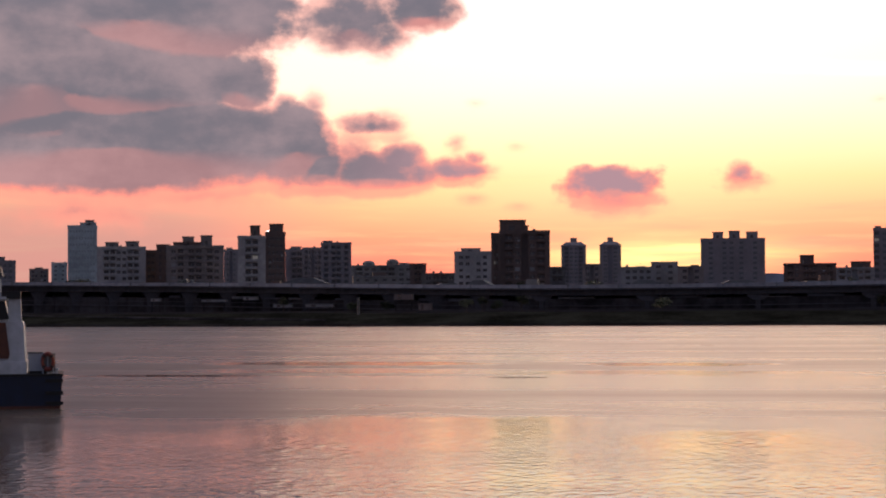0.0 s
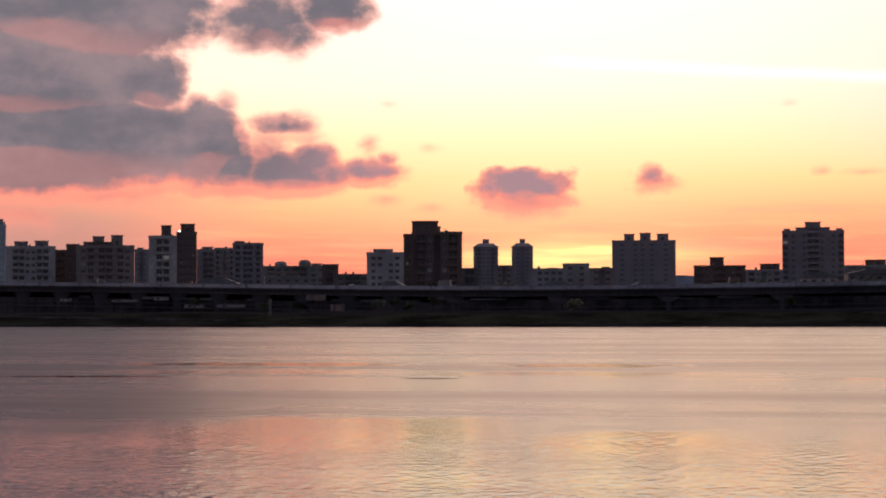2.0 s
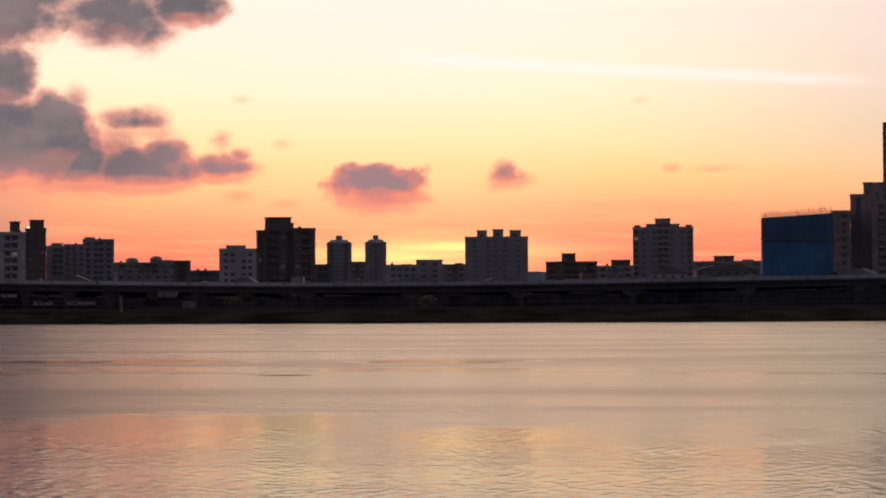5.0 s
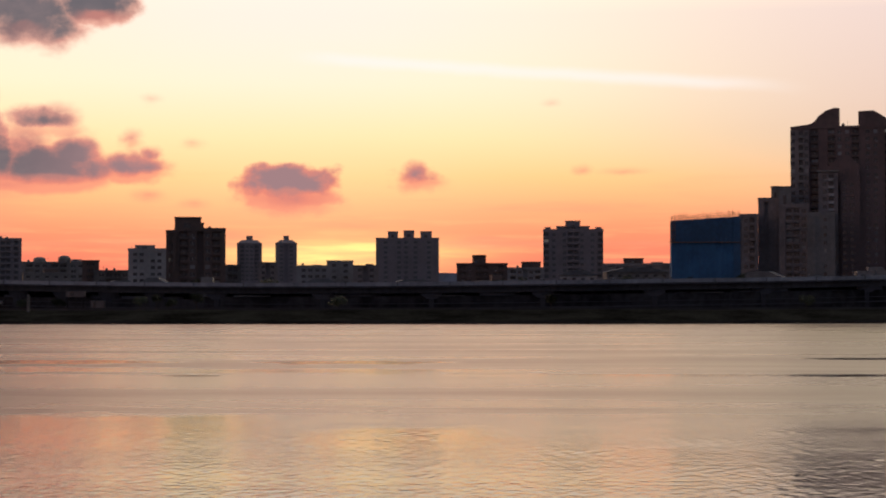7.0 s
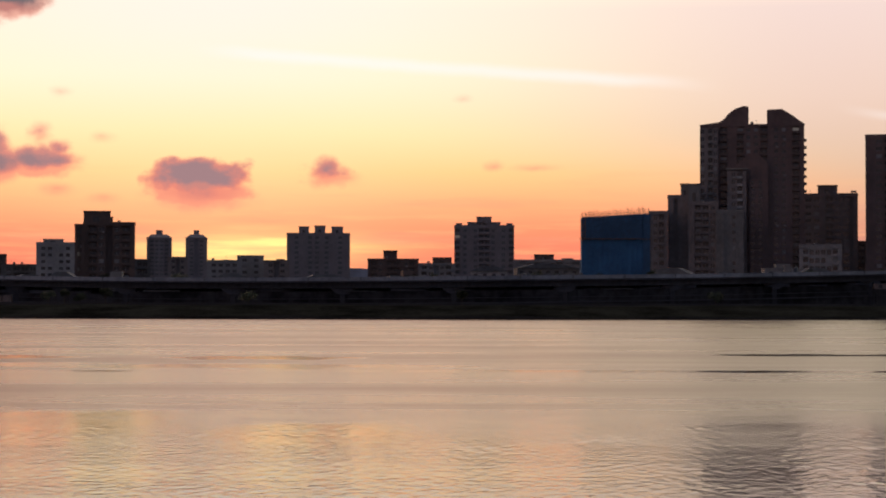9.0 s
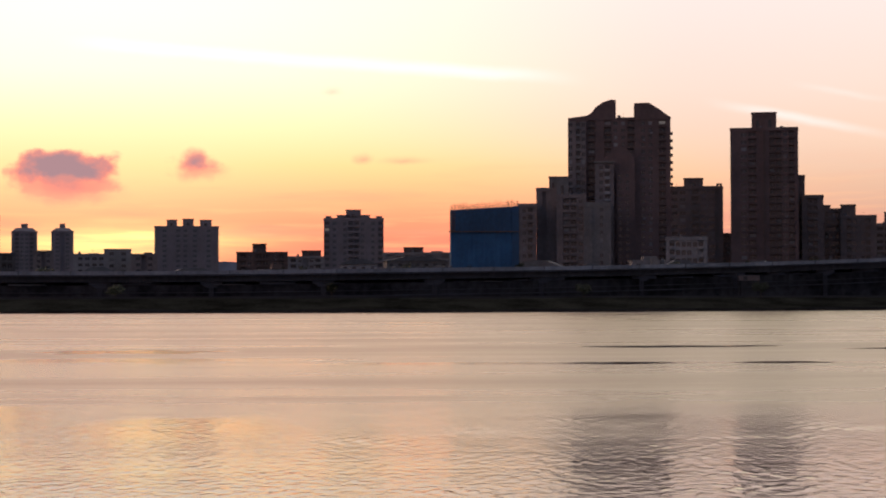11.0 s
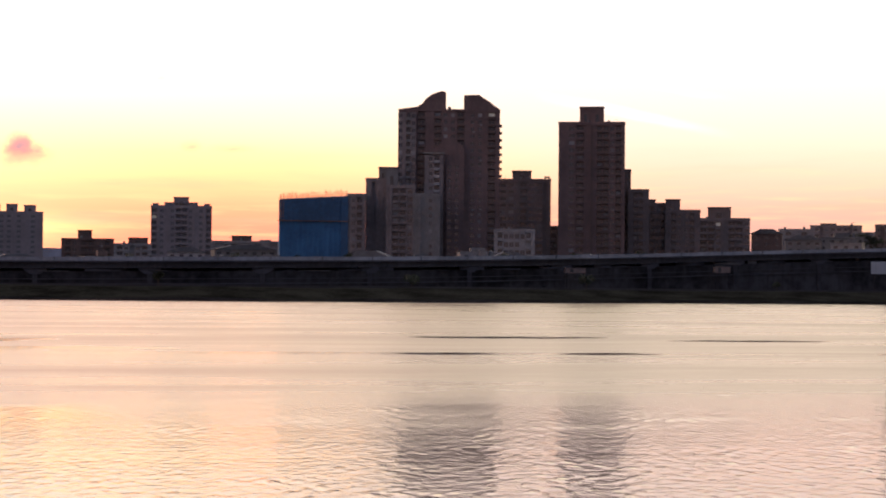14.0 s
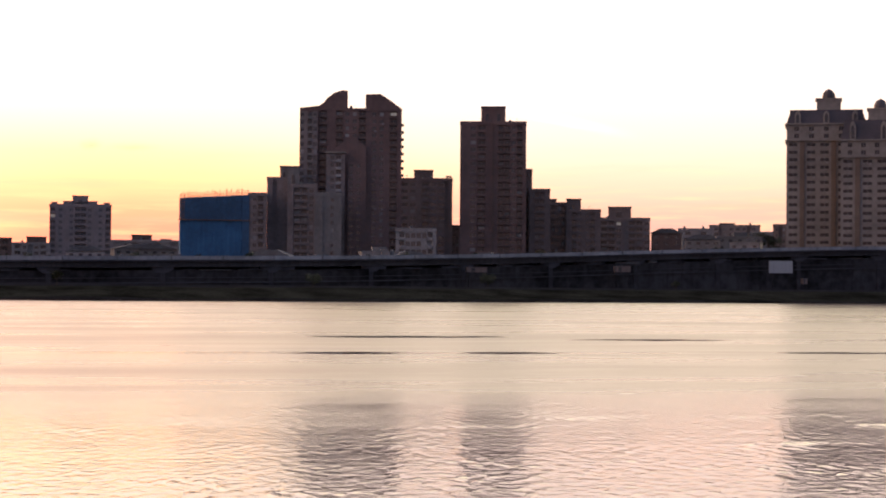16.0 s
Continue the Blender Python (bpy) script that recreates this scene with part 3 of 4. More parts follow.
def facade(wall, windows, x0, x1, y, z0, z1, pattern, floors, mat, open_w=0.6, open_h=0.5, band=None):
    """A front built of bays: w windows, b balconies, s blank wall, v open shafts, r ribs standing proud.
    The wall is DEEP metres thick before the core at y."""
    share = {"w": 1.0, "b": 1.1, "s": 0.55, "v": 0.4, "r": 0.35}
    unit = (x1 - x0) / sum(share[c] for c in pattern)
    fh = (z1 - z0) / floors
    sh = fh * (1 - open_h)
    front, a = y - DEEP, x0
    for c in pattern:
        bw = unit * share[c]
        b = a + bw
        if c == "s":
            wall.box(a, b, front, y, z0, z1, mat)
        elif c == "r":
            wall.box(a, b, front - 0.5, y, z0, z1 + 0.2, band or mat)
        elif c == "w":
            pw = bw * (1 - open_w) / 2
            wall.box(a, a + pw, front, y, z0, z1, mat).box(b - pw, b, front, y, z0, z1, mat)
            for j in range(floors + 1):
                q = z0 + j * fh
                wall.box(a + pw, b - pw, front + 0.04, y, max(z0, q - sh / 2), min(z1, q + sh / 2), mat)
            for j in range(floors):
                windows.append((a + bw / 2, front + 0.25, z0 + j * fh + sh / 2, bw * open_w, fh * open_h))
        elif c == "b":
            wall.box(a, a + 0.25, front, y, z0, z1, mat).box(b - 0.25, b, front, y, z0, z1, mat)
            for j in range(floors):
                q = z0 + j * fh
                wall.box(a + 0.25, b - 0.25, front - 0.35, front - 0.2, q - 0.15, q + 1.0, band or mat)
                wall.box(a + 0.25, b - 0.25, front - 0.2, y, q - 0.15, q + 0.02, mat)
                windows.append((a + bw / 2, y - 0.1, q + 0.3, bw * 0.7, fh * 0.68))
        a = b


def bay_pattern(bays, rng):
    """A mirrored row of bay kinds."""
    half = []
    while len(half) < (bays + 1) // 2:
        half += rng.choice([["w"], ["b"], ["w", "w"], ["s", "b"], ["w", "v"], ["b", "w"], ["w", "r"]])
    half = ["s"] + half
    return "".join(half + half[::-1])


def place_windows(house, wins, rng, lit=0.006, glass="glass"):
    for x, y, z, w, h in wins[:320]:
        q = rng.random()
        # a few panes carry a glint in their pale colour
        g = "lit" if q < lit else ("glint_pane" if q < 0.13 and glass == "glass" else glass)
        part("window", window_mesh(w, h, g), house, "lit window" if g == "lit" else "", at=(x, y, z))
        if q > 0.93 and w > 1.0:
            part("air_conditioner", UNIT, house, at=(x + w * 0.3, y - 0.75, z - 0.75))
    if wins[320:]:
        me = Mesh()
        for x, y, z, w, h in wins[320:]:
            me.box(x - w / 2, x + w / 2, y, y + 0.06, z, z + h, glass)
        tagged(part("glazing", me, house), kind="stuff")


UNIT = Mesh().box(-0.45, 0.45, 0, 0.4, 0, 0.6, "pale_tile").lathe(0.1, -0.01, [(0.2, 0.1), (0.2, 0.12)], "slate", 8).data("air_conditioner")


def spot(x, y, turn=0.0):
    return pose(x, y, GROUND, 0, 0, -math.degrees(math.atan2(x, y)) + turn)


def block(x, y, w, top, label, mat, bays=5, fh=3.2, depth=16.0, tops=(), name="apartment_building", open_w=0.6, open_h=0.5, band=None,
          turn=0.0, parapet=0.9, group="", pattern="", glass="glass", tank=True):
    """A slab of bays. tops: roof pieces (x0, x1 as shares of the width, top height above the roof, material)."""
    rng = random.Random(int(abs(x) * 7))
    house = thing(name, label, "building", spot(x, y, turn), group)
    h = top - GROUND
    wall, wins = Mesh(), []
    wall.box(-w / 2 + 0.02, w / 2 - 0.02, 0, depth, -1, h, mat)
    floors = max(1, round((h - 0.6) / fh))
    facade(wall, wins, -w / 2, w / 2, 0, 0, h - 0.6, pattern or bay_pattern(bays, rng), floors, mat, open_w, open_h, band)
    part("wall", wall, house)
    roof = Mesh()
    f = -DEEP - 0.15
    roof.box(-w / 2 - 0.15, w / 2 + 0.15, f, f + 0.4, h - 0.596, h + parapet, mat)
    roof.box(-w / 2 - 0.15, -w / 2 + 0.15, f + 0.404, depth, h + 0.004, h + parapet, mat)
    roof.box(w / 2 - 0.15, w / 2 + 0.15, f + 0.404, depth, h + 0.004, h + parapet, mat)
    roof.box(-w / 2 + 0.154, w / 2 - 0.154, f + 0.404, -0.004, h - 0.55, h - 0.1, mat)
    part("parapet", roof, house)
    for a, b, up, tm in tops:
        p = Mesh()
        xa, xb = -w / 2 + a * w, -w / 2 + b * w
        d = min(7.0, depth * 0.6)
        p.box(xa, xb, 2, 2 + d, h + 0.004, h + up - 0.35, tm)
        p = part("stair_tower", p, house)
        part("roof_slab", Mesh().box(xa - 0.25, xb + 0.25, 1.7, 2.3 + d, h + up - 0.346, h + up, tm), p)
        if up > 1.8:
            part("stair_window", Mesh().box(xa + (xb - xa) * 0.35, xa + (xb - xa) * 0.6, 1.9, 1.996, h + 0.8, h + max(1.4, up * 0.55), "glass"), p)
    if tank and w > 12:
        for _ in range(rng.choice([1, 2])):
            c = rng.uniform(-0.42, 0.42) * w
            part("water_tank", Mesh().lathe(c, 1.2, [(0.65, h + 0.004), (0.65, h + 1.3), (0.4, h + 1.6), (0.1, h + 1.65)], "roof_metal", 10), house)
        c = rng.uniform(-0.4, 0.4) * w
        part("antenna", Mesh().rod((c, 3, h), (c, 3, h + 2.6), 0.05, 0.03, "slate", 5).rod((c - 0.5, 3, h + 2.2), (c + 0.5, 3, h + 2.2), 0.03, 0.03, "slate", 4), house)
    place_windows(house, wins, rng, glass=glass)
    return house, h, w


# BUILDINGS
GREY = "grey tiled apartment block with rows of dark windows"
FAR = "hazy far apartment block on the city skyline"
LOW = "low flat-roofed concrete houses seen over the viaduct"


def low(x, y, w, top, mat="dark_concrete", tops=(), label=LOW):
    return block(x, y, w, top, label, mat, bays=max(2, int(w / 4.5)), tops=tops, name="low_house", depth=12.0, parapet=0.5, tank=w > 18)


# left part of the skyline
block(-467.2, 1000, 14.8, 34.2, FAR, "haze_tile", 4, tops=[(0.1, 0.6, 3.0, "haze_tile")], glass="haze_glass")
low(-623.2, 1400, 14.7, 40.2, "mauve_tile", [(0.3, 0.7, 1.5, "mauve_tile")])
block(-606.2, 1400, 12.1, 44.4, FAR, "white_panel", 4, glass="haze_glass")
block(-419.3, 1000, 16.0, 53.1, "tall pale blue-grey office tower with a stepped top", "white_panel", 9, 3.6, open_w=0.6, open_h=0.35, name="office_tower", pattern="swwwwwwwwws", glass="pale_glass", tank=False,
      tops=[(0.42, 0.97, 2.6, "white_panel"), (0.6, 0.9, 4.0, "grey_tile")])
block(-344.8, 870, 23.0, 36.1, GREY, "pale_tile", 7, 3.1, open_w=0.68, tops=[(0.17, 0.44, 3.2, "grey_tile"), (0.59, 0.86, 3.6, "grey_tile")])
block(-341.2, 900, 6.1, 35.3, GREY, "dark_brown", 2, tops=[])
block(-327.4, 880, 6.2, 37.3, "narrow dark apartment block between taller ones", "dark_brown", 2)
block(-304.0, 860, 26.7, 35.8, "brownish apartment block with rows of balconies and two roof towers", "mauve_tile", 8, 3.1, open_w=0.66,
      tops=[(0.28, 0.48, 5.2, "mauve_tile"), (0.6, 0.8, 5.8, "mauve_tile"), (0.12, 0.6, 2.6, "dark_brown")])
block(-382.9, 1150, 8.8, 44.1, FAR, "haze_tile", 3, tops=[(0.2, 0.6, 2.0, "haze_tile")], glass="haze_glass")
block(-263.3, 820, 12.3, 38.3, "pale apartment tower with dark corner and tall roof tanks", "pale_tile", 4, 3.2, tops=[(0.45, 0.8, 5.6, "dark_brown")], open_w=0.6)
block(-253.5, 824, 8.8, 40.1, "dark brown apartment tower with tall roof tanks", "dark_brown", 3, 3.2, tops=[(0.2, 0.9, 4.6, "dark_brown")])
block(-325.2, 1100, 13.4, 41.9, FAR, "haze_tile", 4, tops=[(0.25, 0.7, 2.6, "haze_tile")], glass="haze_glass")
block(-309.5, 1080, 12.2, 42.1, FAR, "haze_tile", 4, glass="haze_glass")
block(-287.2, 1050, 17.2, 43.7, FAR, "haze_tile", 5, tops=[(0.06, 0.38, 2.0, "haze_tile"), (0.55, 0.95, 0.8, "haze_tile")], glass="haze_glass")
tanks, h, w = low(-281.8, 1150, 44.6, 33.5, "grey_tile", [(0.66, 0.8, 2.0, "pale_tile")])
for share, up in ((0.24, 3.4), (0.57, 4.4)):
    c, r = -w / 2 + share * w, w * 0.085
    part("roof_dome", Mesh().lathe(c, 4, [(r, h + 0.004), (r, h + up * 0.55), (r * 0.85, h + up * 0.8), (r * 0.45, h + up * 0.97), (0.1, h + up)], "grey_tile", 12), tanks)
low(-228.3, 1000, 8.8, 30.4, "dark_brown")
low(-216.3, 1000, 20.2, 25.1)
block(-190.4, 960, 19.0, 34.8, "pale apartment block with a chamfered roof storey", "pale_tile", 5, 3.2, tops=[(0.18, 0.7, 2.6, "pale_tile")])
block(-148.0, 796, 4.0, 37.0, "dark brown narrow wing of an apartment tower", "dark_brown", 2, 3.2)
block(-136.4, 800, 21.2, 38.0, "dark brown tiled apartment tower with a tall roof storey", "dark_brown", 6, 3.2, tops=[(0.0, 0.52, 5.6, "dark_brown"), (0.52, 0.57, 3.2, "steel")])
low(-137.9, 900, 7.5, 25.4)
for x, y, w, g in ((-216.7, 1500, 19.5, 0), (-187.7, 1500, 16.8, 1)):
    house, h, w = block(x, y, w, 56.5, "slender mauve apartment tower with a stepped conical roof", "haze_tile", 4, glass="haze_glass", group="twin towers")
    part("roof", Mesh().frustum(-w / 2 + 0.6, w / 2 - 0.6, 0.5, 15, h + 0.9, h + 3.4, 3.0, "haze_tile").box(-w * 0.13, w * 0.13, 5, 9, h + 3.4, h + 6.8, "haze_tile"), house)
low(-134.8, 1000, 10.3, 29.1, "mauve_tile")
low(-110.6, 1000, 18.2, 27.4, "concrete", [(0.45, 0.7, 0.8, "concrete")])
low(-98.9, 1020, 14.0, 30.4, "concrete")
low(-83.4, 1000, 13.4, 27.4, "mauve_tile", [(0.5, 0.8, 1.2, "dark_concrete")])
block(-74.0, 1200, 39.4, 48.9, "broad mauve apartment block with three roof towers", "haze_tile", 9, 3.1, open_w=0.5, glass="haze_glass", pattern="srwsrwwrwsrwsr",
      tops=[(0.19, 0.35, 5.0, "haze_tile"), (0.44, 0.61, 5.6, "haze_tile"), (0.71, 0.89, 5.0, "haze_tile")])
# middle
low(-21.6, 950, 25.1, 27.1, "dark_brown", [(0.31, 0.58, 4.6, "dark_brown")])
low(-0.2, 1000, 19.9, 26.0, "concrete", [(0.4, 0.9, 3.6, "dark_brown")])
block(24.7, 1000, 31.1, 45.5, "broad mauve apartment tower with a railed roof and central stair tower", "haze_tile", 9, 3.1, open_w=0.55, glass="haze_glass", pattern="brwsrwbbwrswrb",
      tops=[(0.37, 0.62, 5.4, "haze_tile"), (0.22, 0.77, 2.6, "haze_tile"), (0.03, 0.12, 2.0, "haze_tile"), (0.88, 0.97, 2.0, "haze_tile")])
low(55.7, 960, 35.2, 27.0, "concrete", [(0.3, 0.58, 3.2, "dark_brown"), (0.7, 0.85, 1.2, "grey_tile")])


def construction():
    x, y, w, top = 74.7, 800, 28.4, 41.3
    b = thing("building_site", "unfinished building wrapped in blue safety netting with bare scaffold poles", "building", spot(x, y, 3))
    h = top - GROUND
    part("core", Mesh().box(-w / 2 + 0.4, w / 2 - 0.4, 0.6, 17, -1, h - 0.5, "concrete"), b)
    lo, hi = Mesh(), Mesh()
    ledge = h - 9.2
    rng = random.Random(4)
    for net, z0, z1, mat in ((lo, -1, ledge, "blue_net"), (hi, ledge + 0.3, h, "dark_net")):
        k, s, nx, nz = len(net.v), net.slot(mat), 40, 14
        for j in range(nz + 1):
            for i in range(nx + 1):
                net.v.append((-w / 2 + w * i / nx, 0.05 * math.sin(i * 2.1) + 0.18 * noise.noise((i * 0.4, j * 0.5, z0)), z0 + (z1 - z0) * j / nz + (1.7 * i / nx * j / nz if z0 > 5 else 0) + (0.2 * noise.noise((i * 0.3, 2, 2)) if j == nz else 0)))
        for j in range(nz):
            for i in range(nx):
                a = k + j * (nx + 1) + i
                net.f.append((a, a + 1, a + nx + 2, a + nx + 1))
                net.mi.append(s)
        net.box(-w / 2, -w / 2 + 0.12, 0.3, 17, z0, z1, mat).box(w / 2 - 0.12, w / 2, 0.3, 17, z0, z1, mat)
    part("net", lo, b, "bright blue safety net")
    part("net", hi, b, "darker blue safety net")
    # flat strip on the front; the turned side's shade is in its colour
    part("side_strip", Mesh().box(w / 2 - 2.9, w / 2 - 0.1, -0.5, -0.35, -1, h + 1.4, "dark_net"), b, "flat dark blue strip standing in for the shaded side net")
    frame_bits = Mesh()
    for j in range(8):
        frame_bits.box(-w / 2 - 0.5, -w / 2 + 1.5, -0.4, -0.25, ledge + 1.1 * j + 0.6, ledge + 1.1 * j + 0.75, "steel")
    for q in (-0.5, 0.5, 1.5):
        frame_bits.box(-w / 2 + q - 0.06, -w / 2 + q + 0.06, -0.5, -0.4, ledge, h + 1.2, "steel")
    part("scaffold_frame", frame_bits, b)
    part("ledge", Mesh().box(-w / 2 - 1.2, w / 2 + 0.3, -0.9, 0.25, ledge, ledge + 0.25, "steel"), b)
    for i in range(56):
        a = -w / 2 + w * (i + rng.random() * 0.5) / 56
        part("scaffold_pole", Mesh().rod((a, 0.4, h - 2), (a + rng.uniform(-0.15, 0.15), 0.4, h + 1.7 * (a / w + 0.5) + rng.uniform(1.0, 3.0)), 0.12, 0.12, "steel"), b)
    for z in (h + 0.9, h + 1.8):
        part("scaffold_rail", Mesh().rod((-w / 2, 0.4, z), (w / 2, 0.4, z + 1.7), 0.06, 0.06, "steel"), b)


construction()

# the cluster of tall blocks
block(92.5, 800, 7.5, 43.1, "beige apartment block with deep balconies beside the building site", "mauve_tile", 3, 3.1, open_w=0.6, pattern="swbs")
block(101.8, 808, 9.0, 50.1, "grey stepped apartment block with a flat cap roof", "mauve_tile", 3, 3.1, pattern="svss", tops=[(0.0, 0.75, 1.2, "slate"), (0.6, 0.98, 6.0, "grey_tile")])
block(111.1, 800, 12.3, 47.0, "grey-brown apartment block standing before a brick tower", "mauve_tile", 4, 3.1, pattern="srbbwr", tops=[(0.0, 0.4, 8.6, "grey_tile")])
block(121.5, 796, 11.3, 43.4, "plain grey wing with ribs and few windows", "grey_tile", 2, 3.1, open_w=0.3, pattern="srsws")


def big_tower():
    D = 815
    x, y, w, top = 134.0, 815, 43.6, 81.3
    house, h, w = block(x, y, w, top, "tall dark red-brown brick apartment tower with a notched curved crown", "red_brick", 12, 3.1, open_w=0.5, pattern="wwsbssbwwbswwsbs", depth=26.0, band="dark_brown", parapet=0.4, name="apartment_tower")
    k = w / 180.0
    px = lambda v: -w / 2 + (v - 529) * k
    pz = lambda v: h + (194 - v) * k
    crown = Mesh().prism([(px(529), h + 0.404), (px(613), h + 0.404), (px(613), pz(161)), (px(604), pz(160)), (px(589), pz(165)), (px(577), pz(174)), (px(570), pz(183)), (px(562), pz(188)), (px(529), pz(192.4))], -0.3, 12, "red_brick")
    part("crown", crown, house)
    crown = Mesh().prism([(px(645), h + 0.404), (px(709.5), h + 0.404), (px(709.5), pz(193)), (px(690), pz(178)), (px(671), pz(166)), (px(645), pz(167))], -0.3, 12, "red_brick")
    part("crown", crown, house)
    bay, wins = Mesh(), []
    bay.box(px(577), px(646), -4.0, -0.45, -1, pz(290), "red_brick")
    bay.prism([(px(577), pz(290)), (px(646), pz(290)), (px(646), pz(262)), (px(625), pz(243)), (px(608), pz(252)), (px(577), pz(275))], -4.0, -0.45, "red_brick")
    facade(bay, wins, px(577), px(646), -4.0, 2, pz(290), "swwvwws", 18, "red_brick", 0.5, 0.5)
    part("bay", bay, house)
    for a, b, c, d, e in wins[:110]:
        part("window", window_mesh(d, e), house, at=(a, b, c))
    # a paler glazed wing, and a beige stack of rooms before the bay
    side, glass_wins = Mesh(), []
    facade(side, glass_wins, px(528.4), px(560), -1.36, 0, pz(199), "wsbw", 24, "mauve_tile", 0.7, 0.55, "grey_tile")
    part("side_wing", side, house, "paler grey-brown glazed wing")
    stack = Mesh().box(px(576), px(609), -6.0, -5.25, -1, pz(274), "mauve_tile")
    facade(stack, glass_wins, px(576), px(609), -6.0, pz(420), pz(276), "swbs", 11, "mauve_tile", 0.6, 0.55, "pale_tile")
    stack.box(px(574), px(611), -7.4, -5.2, pz(274) + 0.004, pz(271), "beige_stone")
    part("front_wing", stack, house, "beige stack of rooms with a flat cap")
    rng = random.Random(17)
    place_windows(house, glass_wins, rng, 0.0)
    for i in range(14):
        part("balcony", Mesh().box(w / 2, w / 2 + 1.0, 1.0, 4.0, h - 7 - 3.1 * i, h - 5.9 - 3.1 * i, "red_brick"), house)


big_tower()
block(174.7, 850, 23.2, 53.5, "grey-brown apartment block with pale window bays", "mauve_tile", 6, 3.1, open_w=0.7, pattern="wwsbwwvs", tops=[(0.25, 0.62, 4.8, "mauve_tile")])
def roof_frame(x, y, z, w, h):
    f = thing("roof_frame", "small open concrete frame on a roof edge", "roof frame", pose(x, y, z, 0, 0, -math.degrees(math.atan2(x, y))))
    for a in (-w / 2, w / 2):
        part("post", Mesh().box(a - 0.3, a + 0.3, 0, 2, 0, h, "mauve_tile"), f)
    part("beam", Mesh().box(-w / 2 - 0.5, w / 2 + 0.5, -0.1, 2.1, h + 0.002, h + 0.7, "mauve_tile"), f)


roof_frame(184.6, 849, 53.7, 1.6, 1.2)
block(153.9, 770, 16.6, 28.2, "low grey concrete block with open storeys", "concrete", 5, 3.3, open_w=0.75, open_h=0.6)
block(188.1, 850, 4.6, 32.5, GREY, "brown_tile", 2)
block(192.2, 826, 14.7, 77.6, "tall slim red-brown brick apartment tower", "red_brick", 4, 3.1, open_w=0.66, pattern="sswbsr", name="apartment_tower", depth=20.0, tops=[(0.63, 1.0, 7.9, "red_brick")])
block(206.0, 822, 14.9, 77.6, "tall slim red-brown brick apartment tower wing", "red_brick", 4, 3.1, open_w=0.7, pattern="rsbbwbs", band="dark_brown", name="apartment_tower", depth=20.0, tops=[(0.0, 0.38, 7.9, "red_brick")])
block(219.3, 840, 3.8, 58.0, GREY, "brown_tile", 2)
block(222.1, 830, 9.3, 48.6, "brown apartment block stepping down from the slim tower", "brown_tile", 3, 3.1)
block(236.3, 850, 8.0, 43.6, "dark brown apartment block", "brown_tile", 3, 3.1, tops=[(0.0, 0.4, 2.6, "brown_tile")])
block(245.5, 840, 15.6, 40.2, "brown apartment block with a roof tower", "brown_tile", 5, 3.1, tops=[(0.0, 0.42, 5.8, "brown_tile")])
block(274.7, 870, 23.4, 37.9, "grey-brown apartment block with a broad roof storey", "mauve_tile", 6, 3.1, pattern="bbwrsbbw", tops=[(0.16, 0.62, 6.2, "brown_tile")])
low(356.1, 1000, 19.0, 38.2, "concrete")
low(397.7, 1050, 29.1, 42.3, "mauve_tile", [(0.2, 0.5, 1.6, "dark_concrete")])
low(396.4, 1000, 11.4, 36.9, "concrete")
block(385.2, 950, 7.6, 39.0, GREY, "brown_tile", 3)


